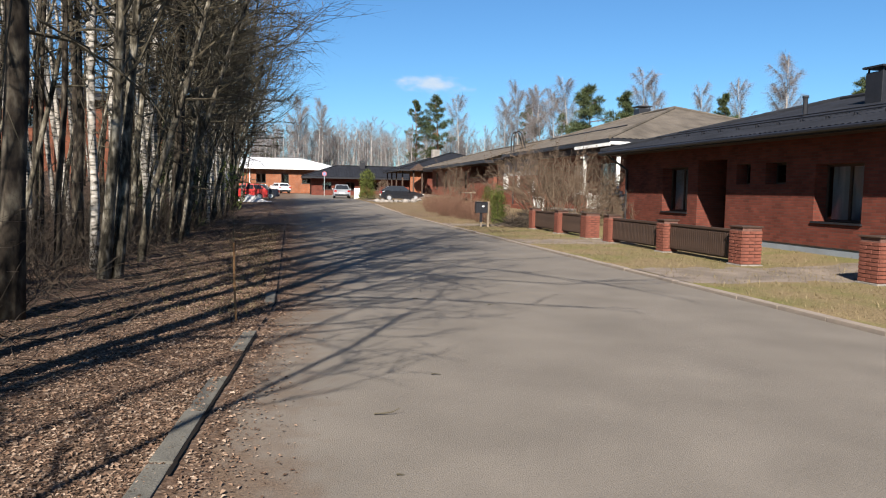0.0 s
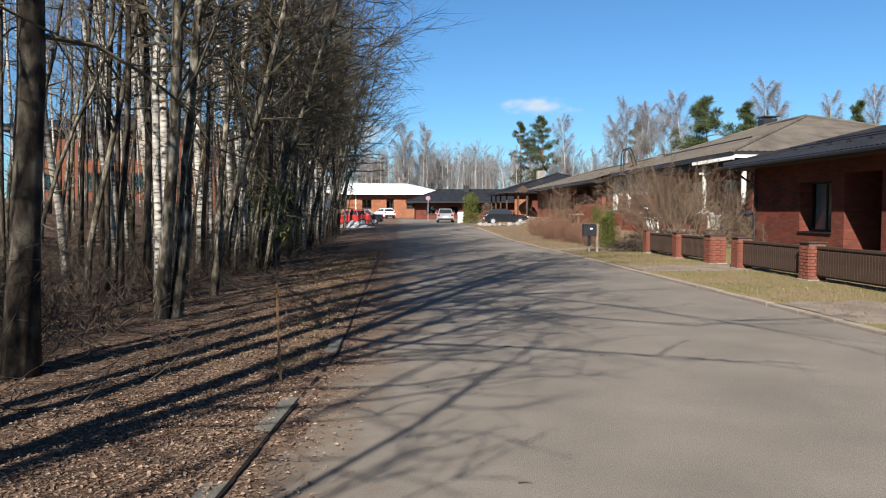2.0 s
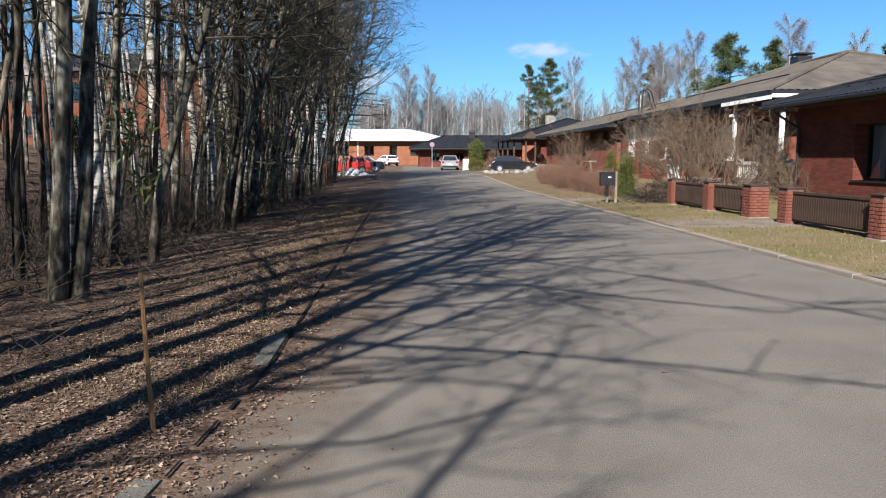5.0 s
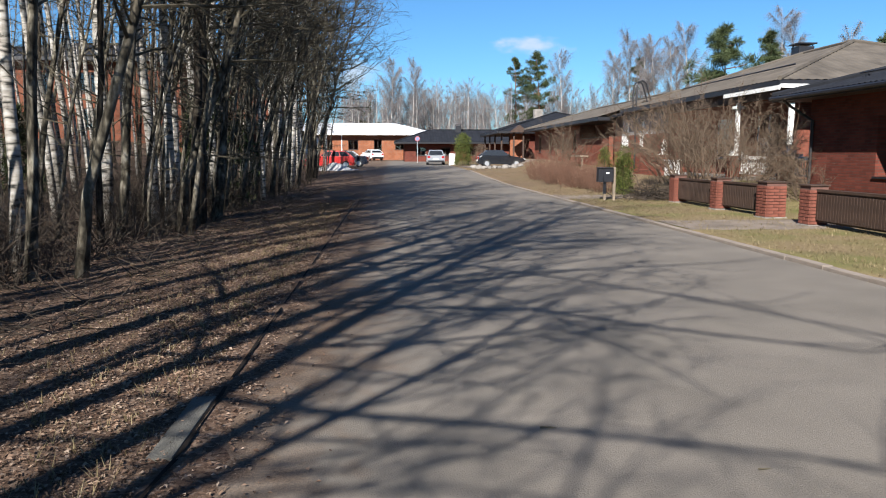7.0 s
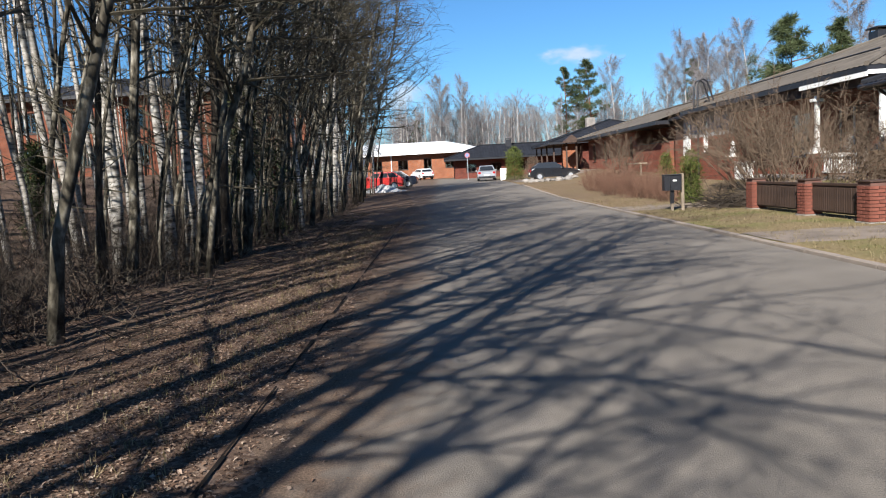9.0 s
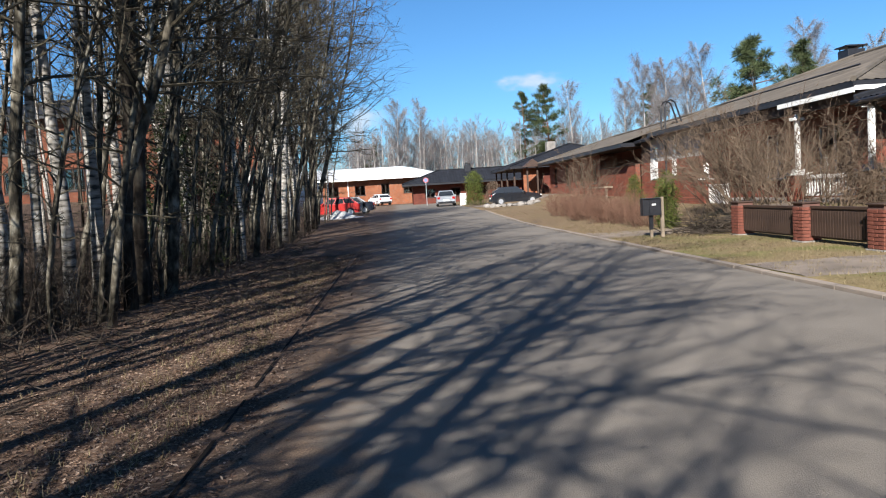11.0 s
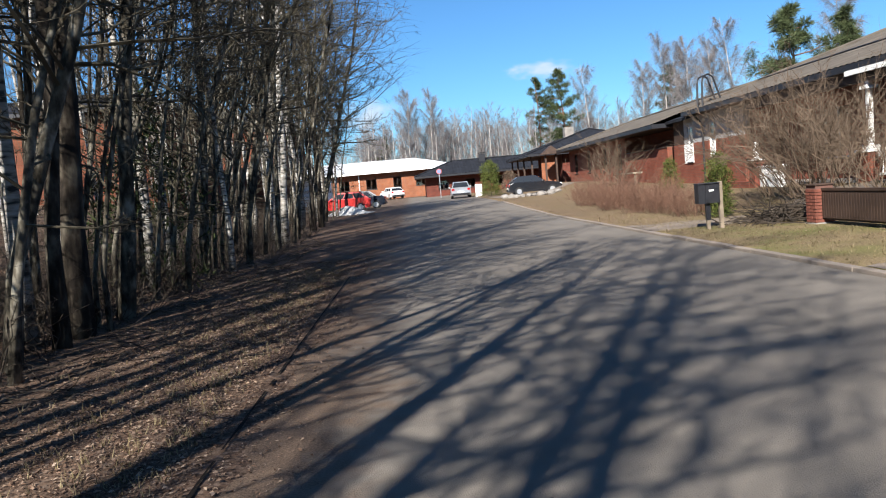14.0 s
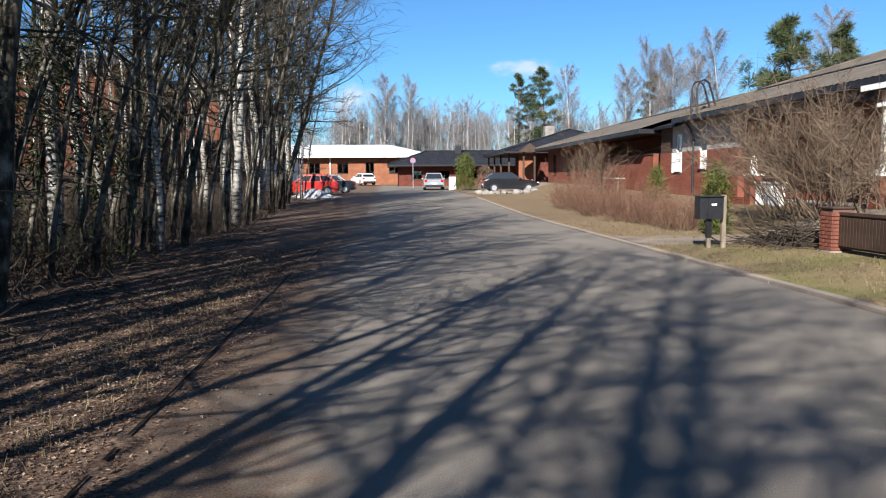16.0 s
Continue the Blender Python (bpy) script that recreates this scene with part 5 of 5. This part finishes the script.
structure("driveway", sheet(steps((5.96, 12.2, 0.15)), steps((7.3, 10.4, 0.15)), trodden(7.3, 10.4)), GRAVEL, "sandy gravel driveway leading to the house", "driveway", True)
structure("gate_path", sheet(steps((5.96, 12.0, 0.15)), steps((16.7, 19.5, 0.15)), trodden(16.7, 19.5)), GRAVEL, "sandy worn path through the fence to the porch", "path", True)
structure("garden_path", sheet(steps((5.96, 13, 0.15)), steps((27.4, 30.4, 0.15)), trodden(27.4, 30.4)), GRAVEL, "sandy garden path across the lawn", "path", True)
structure("car_pad", sheet(steps((5.96, 13, 0.5)), steps((63.5, 69, 0.5)), lambda x, y: land(x, y) + 0.02), GRAVEL, "gravel driveway under the parked hatchback", "driveway", True)

def rock(x, y, r, seed):
    rng = random.Random(seed)
    bm = bmesh.new()
    bmesh.ops.create_icosphere(bm, subdivisions=2, radius=1)
    for v in bm.verts:
        k = 1 + 0.28 * noise.noise(v.co * 1.4 + Vector((seed, 0, 0))) + 0.1 * noise.noise(v.co * 4)
        v.co = Vector((v.co.x * r * 1.25, v.co.y * r, v.co.z * r * 0.72)) * k
    me = bpy.data.meshes.new("rock")
    bm.to_mesh(me)
    bm.free()
    me.materials.append(CONCRETE)
    ob = part("rock", me, CONCRETE, m=pose(x, y, land(x, y) + r * 0.3, 0, 0, rng.uniform(0, 360)))
    tagged(ob, "rough grey boulder edging the gravel driveway", "rock", "driveway boulders")


for i in range(10):
    rock(6.5 + 0.42 * i + random.uniform(-0.1, 0.1), 61.8 + random.uniform(-0.35, 0.35), random.uniform(0.16, 0.34), i)

# ---- garden plants ----
def put_copies(src, spots):
    for i, (x, y, turn, sx, sz) in enumerate(spots):
        m = pose(x, y, land(x, y), 0, 0, turn) @ Matrix.Diagonal((sx, sx, sz, 1))
        if i == 0:
            src.matrix_basis = m
        else:
            copy_thing(src, m)


big = shrub("bare_shrub", "large leafless tan garden shrub behind the fence", 5, 46, 2.7, 3.2, TWIG_TAN, 13, 7, 0.014, split=True)
put_copies(big, [(11.2, 25.4, 10, 1.05, 1.05), (11.4, 28.4, 130, 1.15, 1.25), (11.4, 30.4, 220, 1.0, 1.28), (11.9, 22.6, 70, 0.6, 0.55)])
tall = shrub("bare_shrub", "tall leafless apple bush near the terrace house", 6, 26, 3.4, 2.8, TWIG_TAN, 8, 4, 0.016, split=True)
put_copies(tall, [(11.0, 49.5, 0, 1.0, 1.0), (11.6, 52.5, 90, 0.9, 0.95)])
red = shrub("hedge_shrub", "low reddish-brown leafless hedge shrub", 7, 70, 1.15, 1.9, TWIG_RED, 6, 4, 0.007)
put_copies(red, [(8.75 + 0.35 * math.sin(i * 1.7), 32.2 + i * 1.25, i * 57, 0.95 + 0.25 * math.sin(2.3 * i), 1.0 + 0.2 * math.cos(1.9 * i)) for i in range(12)])
green_shrub("thuja_bush", "rounded green thuja beside the far kerb", 3, 3.0, 1.05, THUJA, 900, pose(6.9, 74.5, land(6.9, 74.5)))
green_shrub("thuja_bush", "bright green conical thuja at the end of the hedge", 4, 1.75, 0.37, THUJA, 480, pose(8.8, 30.4, land(8.8, 30.4)))
green_shrub("thuja_bush", "small bright green thuja near the garden wall", 8, 1.35, 0.5, THUJA, 320, pose(11.2, 41.2, land(11.2, 41.2)))
green_shrub("thuja_bush", "brownish rounded shrub beside the thuja", 9, 1.9, 1.0, TWIG_TAN, 380, pose(8.4, 73.0, land(8.4, 73)))

green_shrub("young_spruce", "young dark green spruce among the alders", 12, 4.3, 1.35, SPRUCE, 360, pose(-5.5, 25.2, land(-5.5, 25.2)), 0.7)
for x, y, h in ((-9.6, 22.0, 2.2), (-9.0, 37.0, 3.4), (-12.0, 15.0, 2.6)):
    green_shrub("young_spruce", "dark young spruce standing deep in the leafless wood", int(h * 10), h, h * 0.27, SPRUCE, 420, pose(x, y, land(x, y)), 0.85)
# underwood: thin saplings along the edge of the wood
sap = shrub("sapling", "thin leafless saplings at the edge of the wood", 15, 12, 2.6, 1.6, UNDER, 7, 4, 0.010, "sapling", "saplings")
rs = random.Random(4)
put_copies(sap, [(-4.5 - 1.0 * ease(22, 40, y) - rs.uniform(0.2, 3.0), y, rs.uniform(0, 360), rs.uniform(0.7, 1.2), rs.uniform(0.5, 1.2)) for y in [4.5 + 0.62 * i for i in range(92)]])

heap2 = Geo()
rb = random.Random(31)
for _ in range(260):
    a, rr = rb.uniform(0, 6.283), abs(rb.gauss(0, 0.55))
    o = Vector((rr * math.cos(a) * 1.3, rr * math.sin(a), 0.03 + 0.38 * math.exp(-rr * 2) * rb.random()))
    heap2.tube(bend(o, (rb.gauss(0, 1), rb.gauss(0, 1), rb.uniform(-0.1, 0.35)), rb.uniform(0.4, 1.3), 3, rb, 0.15, -0.04), [0.014, 0.011, 0.008, 0.003], 4, False)
tagged(part("brush_pile", heap2, UNDER, m=pose(8.9, 27.0, land(8.9, 27.0) + 0.03)), "pile of cut branches on the lawn behind the mailboxes", "branches", kind="stuff")

# ---- distance ----
def far_tree(seed, height, radius, spread, twigs, width, weep=0.0):
    """A bare tree for the distance: trunk, rising limbs and a haze of single thin twigs."""
    rng = random.Random(seed)
    T, C = Geo(), Geo()
    pts = bend((0, 0, -0.3), (rng.gauss(0, 0.04), rng.gauss(0, 0.04), 1), height, 5, rng, 0.04, 0.05)
    T.tube(pts, [radius * (1 - 0.9 * i / 5) for i in range(6)], 5, False)
    n = 28
    for k in range(n):
        t = 0.24 + 0.7 * (k + rng.random()) / n
        i = min(4, int(t * 5))
        o = pts[i].lerp(pts[i + 1], t * 5 - i)
        a = rng.uniform(0, 6.283)
        L = spread * (0.3 + 0.9 * math.sin(math.pi * min(1.0, (1.03 - t) / 0.76))) * rng.uniform(0.7, 1.1)
        d = Vector((math.cos(a), math.sin(a), rng.uniform(0.9, 2.2))).normalized()
        e = o + d * L
        C.tube([o, o.lerp(e, 0.5) + Vector((0, 0, -0.06 * L)), e], [0.2 * radius * (1.1 - t), 0.11 * radius * (1.1 - t), 0.004], 3, False)
        for _ in range(twigs):
            u = rng.uniform(0.15, 1.0)
            p = o.lerp(e, u)
            q = Vector((d.x + rng.gauss(0, 0.65), d.y + rng.gauss(0, 0.65), d.z * 0.6 * (1 - weep) + rng.gauss(0.1 - 0.7 * weep, 0.5))).normalized()
            l = rng.uniform(0.35, 1.0) * (0.5 + 0.3 * L)
            w = q.cross(Vector((rng.gauss(0, 1), rng.gauss(0, 1), rng.gauss(0, 1)))).normalized() * width * rng.uniform(0.6, 1.2)
            b = len(C.v)
            C.v += [tuple(p - w), tuple(p + w), tuple(p + q * l)]
            C.f.append((b, b + 1, b + 2))
    return T, C


def far_wood(name, label, spots, seeds, bark, height, radius=0.11, spread=2.0, twigs=22, width=0.016, weep=0.0):
    """Many far bare trees in one mesh of trunks and one of twigs."""
    kinds = [far_tree(s, height, radius, spread, twigs, width, weep) for s in seeds]
    for k in kinds:
        for g in k:
            g.v = np.array(g.v)
    T, C = Geo(), Geo()
    rng = random.Random(seeds[0])
    for x, y, s in spots:
        t, c = kinds[rng.randrange(len(kinds))]
        a = rng.uniform(0, 6.28)
        rot = np.array([[math.cos(a), -math.sin(a), 0], [math.sin(a), math.cos(a), 0], [0, 0, 1]])
        for src, dst in ((t, T), (c, C)):
            n = len(dst.v)
            dst.v += [tuple(p) for p in (src.v @ rot.T) * s + np.array([x, y, land(x, y) if x < -10 else rise(y)])]
            dst.f += [tuple(n + i for i in q) for q in src.f]
    ob = tagged(new(name), label, "trees", kind="stuff")
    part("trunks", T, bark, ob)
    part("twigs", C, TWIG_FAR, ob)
    return ob


rw = random.Random(8)
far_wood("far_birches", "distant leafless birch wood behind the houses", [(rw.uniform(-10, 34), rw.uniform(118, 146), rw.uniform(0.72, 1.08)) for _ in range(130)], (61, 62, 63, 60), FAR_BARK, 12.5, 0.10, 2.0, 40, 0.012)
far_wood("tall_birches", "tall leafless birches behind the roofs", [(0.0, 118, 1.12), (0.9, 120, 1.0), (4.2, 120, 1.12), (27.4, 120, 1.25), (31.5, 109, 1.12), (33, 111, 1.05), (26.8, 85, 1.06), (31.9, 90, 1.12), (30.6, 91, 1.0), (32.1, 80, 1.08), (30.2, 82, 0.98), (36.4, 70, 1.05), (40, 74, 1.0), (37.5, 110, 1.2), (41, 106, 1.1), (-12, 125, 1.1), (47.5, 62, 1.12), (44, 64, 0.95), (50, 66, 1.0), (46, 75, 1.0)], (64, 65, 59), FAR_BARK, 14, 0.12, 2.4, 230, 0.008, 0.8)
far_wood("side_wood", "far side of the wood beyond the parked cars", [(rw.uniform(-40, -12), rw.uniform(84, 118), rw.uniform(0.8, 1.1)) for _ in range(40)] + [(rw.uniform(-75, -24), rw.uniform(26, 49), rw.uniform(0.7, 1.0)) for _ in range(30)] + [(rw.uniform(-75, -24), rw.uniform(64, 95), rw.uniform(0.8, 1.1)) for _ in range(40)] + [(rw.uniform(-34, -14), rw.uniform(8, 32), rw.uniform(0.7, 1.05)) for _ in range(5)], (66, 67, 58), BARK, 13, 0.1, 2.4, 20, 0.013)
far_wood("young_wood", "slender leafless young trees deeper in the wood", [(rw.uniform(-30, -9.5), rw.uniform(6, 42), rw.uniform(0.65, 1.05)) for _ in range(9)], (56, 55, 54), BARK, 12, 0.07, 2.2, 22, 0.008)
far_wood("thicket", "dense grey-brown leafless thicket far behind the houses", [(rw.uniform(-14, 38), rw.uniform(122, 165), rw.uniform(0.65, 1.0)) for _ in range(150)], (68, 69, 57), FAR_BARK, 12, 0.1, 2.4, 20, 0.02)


def place_pine(x, y, h, seed, spread, start=0.35, label="tall dark green pine with a bare reddish trunk"):
    t, c = pine(seed, h, 0.012 * h, start, spread, 40)
    ob = thing("pine_tree", pose(x, y, rise(y) - 0.2), label, "pine", "far pines")
    part("trunk", t, PINEBARK, ob, smooth=True)
    part("crown", c, NEEDLE, ob, "clumps of dark needles")


for x, y, h, seed, spread, start in ((23.7, 120, 17.3, 71, 2.9, 0.35), (19.6, 121, 16.3, 72, 2.1, 0.35), (21.8, 50, 10.0, 73, 2.3, 0.25), (24.3, 50.5, 9.7, 74, 1.8, 0.25), (37.2, 111, 15.0, 75, 2.6, 0.35),
                                     (40.2, 60, 11.4, 76, 1.9, 0.3), (53.2, 60, 13.4, 77, 2.3, 0.4), (38, 70, 9.8, 78, 1.6, 0.3), (-4, 130, 10, 79, 2.0, 0.15)):
    place_pine(x, y, h, seed, spread, start)

def cloud(x, y, z, w, h, seed):
    """A thin fair-weather cloud far beyond the woods."""
    m = bpy.data.materials.new("cloud")
    m.use_nodes = True
    N, L = m.node_tree.nodes, m.node_tree.links
    N.remove(N["Principled BSDF"])
    tc, mp, no = N.new("ShaderNodeTexCoord"), N.new("ShaderNodeMapping"), N.new("ShaderNodeTexNoise")
    mp.inputs["Location"].default_value, mp.inputs["Scale"].default_value = (seed, 0, 0), (3.0 / w, 1, 1.6 / h)
    no.inputs["Scale"].default_value, no.inputs["Detail"].default_value = 1.6, 6
    L.new(tc.outputs["Object"], mp.inputs["Vector"]); L.new(mp.outputs[0], no.inputs["Vector"])
    mp2, ln = N.new("ShaderNodeMapping"), N.new("ShaderNodeVectorMath")
    mp2.inputs["Scale"].default_value = (2 / w, 0, 2 / h)
    ln.operation = "LENGTH"
    L.new(tc.outputs["Object"], mp2.inputs["Vector"]); L.new(mp2.outputs[0], ln.inputs[0])
    fall = N.new("ShaderNodeMath"); fall.operation = "MULTIPLY_ADD"
    fall.inputs[1].default_value = -0.62
    L.new(ln.outputs["Value"], fall.inputs[0]); L.new(no.outputs["Fac"], fall.inputs[2])
    amount = N.new("ShaderNodeMapRange")
    amount.interpolation_type = "SMOOTHSTEP"
    amount.inputs["From Min"].default_value, amount.inputs["From Max"].default_value = -0.05, 0.5
    amount.inputs["To Max"].default_value = 0.7
    L.new(fall.outputs[0], amount.inputs["Value"])
    clear, glow, mix = N.new("ShaderNodeBsdfTransparent"), N.new("ShaderNodeEmission"), N.new("ShaderNodeMixShader")
    glow.inputs["Color"].default_value, glow.inputs["Strength"].default_value = (0.92, 0.96, 1.0, 1), 0.34
    L.new(amount.outputs["Result"], mix.inputs["Fac"])
    L.new(clear.outputs[0], mix.inputs[1]); L.new(glow.outputs[0], mix.inputs[2])
    L.new(mix.outputs[0], N["Material Output"].inputs["Surface"])
    ob = part("cloud", Geo().quad((-w / 2, 0, -h / 2), (w / 2, 0, -h / 2), (w / 2, 0, h / 2), (-w / 2, 0, h / 2)), m, m=pose(x, y, z))
    tagged(ob, "small thin white cloud low in the sky", "cloud", kind="structure")


cloud(150, 800, 116, 100, 26, 2.0)
cloud(-40, 800, 84, 80, 44, 7.0)

# ---- leaves, grass and bits on the ground ----
def scatter(name, label, category, count, where, make, mat, seed):
    rng = random.Random(seed)
    g = Geo()
    for _ in range(count):
        x, y = where(rng)
        make(g, rng, x, y, land(x, y))
    return tagged(part(name, g, mat), label, category, kind="stuff")


def leaf(g, rng, x, y, z):
    s = rng.uniform(0.007, 0.020)
    a, tilt = rng.uniform(0, 6.283), rng.uniform(-0.5, 0.5)
    u = Vector((math.cos(a), math.sin(a), 0.2 * rng.gauss(0, 1))) * s
    v = Vector((-math.sin(a), math.cos(a), tilt)) * s * rng.uniform(0.28, 0.75)
    c = Vector((x, y, max(z, rise(y) if x > -2.2 else z) + 0.006 + abs(v.z) + abs(u.z) * 0.7))
    k = Vector((0, 0, s * rng.uniform(0.1, 0.5)))
    b = len(g.v)
    g.v += [tuple(c - u), tuple(c + v + k), tuple(c + u), tuple(c - v + k)]
    g.f += [(b, b + 1, b + 2), (b, b + 2, b + 3)]


def verge(rng):
    y = -1 + 29 * rng.random() ** 1.4
    e = left_edge(y)
    x = e - 0.14 - abs(rng.gauss(0, 1.5)) if rng.random() < 0.9 else e + abs(rng.gauss(0, 0.28)) - 0.1
    if e - 0.03 < x < e + 0.06:
        x -= 0.12
    return max(x, -7), y


def blade(g, rng, x, y, z):
    for _ in range(4):
        a, h = rng.uniform(0, 6.283), rng.uniform(0.03, 0.085)
        d = Vector((math.cos(a), math.sin(a), 0))
        o = Vector((x, y, z - 0.005)) + d * 0.02
        w = Vector((-d.y, d.x, 0)) * 0.004
        g.quad(o - w, o + w, o + d * h * rng.uniform(0.3, 1.1) + Vector((0, 0, h)))


def stick(g, rng, x, y, z):
    a, l = rng.uniform(0, 6.283), rng.uniform(0.1, 0.9)
    o, d = Vector((x, y, z + 0.015)), Vector((math.cos(a), math.sin(a), rng.uniform(-0.05, 0.3)))
    g.tube(bend(o, d, l, 3, rng, 0.2, -0.02), [0.007, 0.005, 0.004, 0.002], 3, False)


scatter("leaf_litter", "curled brown dead leaves over the verge", "leaves", 105000, verge, leaf, LEAF, 1)
scatter("garden_leaves", "dead leaves on the lawn below the hedge", "leaves", 12000, lambda r: (r.uniform(6.0, 10.5), r.uniform(22, 54)), leaf, LEAF, 9)
def brush(g, rng, x, y, z):
    for _ in range(3):
        o = Vector((x + rng.gauss(0, 0.08), y + rng.gauss(0, 0.08), z - 0.03))
        g.tube(bend(o, (rng.gauss(0, 0.6), rng.gauss(0, 0.6), 1), rng.uniform(0.3, 1.5), 4, rng, 0.3, -0.12), [0.007, 0.006, 0.005, 0.004, 0.002], 3, False)


scatter("undergrowth", "thin leafless undergrowth stems on the forest floor", "undergrowth", 2300, lambda r: (-4.3 - abs(r.gauss(0, 3.6)), -2 + 46 * r.random() ** 1.2), brush, UNDER, 12)
scatter("fallen_twigs", "fallen twigs and broken sticks on the forest floor", "twigs", 2600, lambda r: (-3.0 - abs(r.gauss(0, 2.6)), r.uniform(0, 36)), stick, UNDER, 2)
scatter("dry_grass", "short dry straw-coloured lawn grass", "grass", 9000, lambda r: (r.uniform(5.98, 12.5), r.uniform(2, 36)), blade, STRAW, 3)
scatter("verge_grass", "dry grass tufts along the verge", "grass", 2200, lambda r: (-1.5 - abs(r.gauss(0, 1.0)), r.uniform(5, 26)), blade, STRAW, 5)
litter = Geo()
rl = random.Random(6)
for x, y, l in ((0.12, 1.88, 0.09), (1.66, 5.71, 0.47), (0.68, 6.35, 0.18), (-0.5, -0.34, 0.05), (-0.5, 0.8, 0.2)):
    litter.tube(bend((x, y, 0.012), (1, rl.uniform(-0.6, 0.6), 0), l, 3, rl, 0.15, 0), [0.006, 0.005, 0.004, 0.002], 4)
tagged(part("road_sticks", litter, TWIG), "small fallen twigs lying on the asphalt", "twigs", kind="stuff")
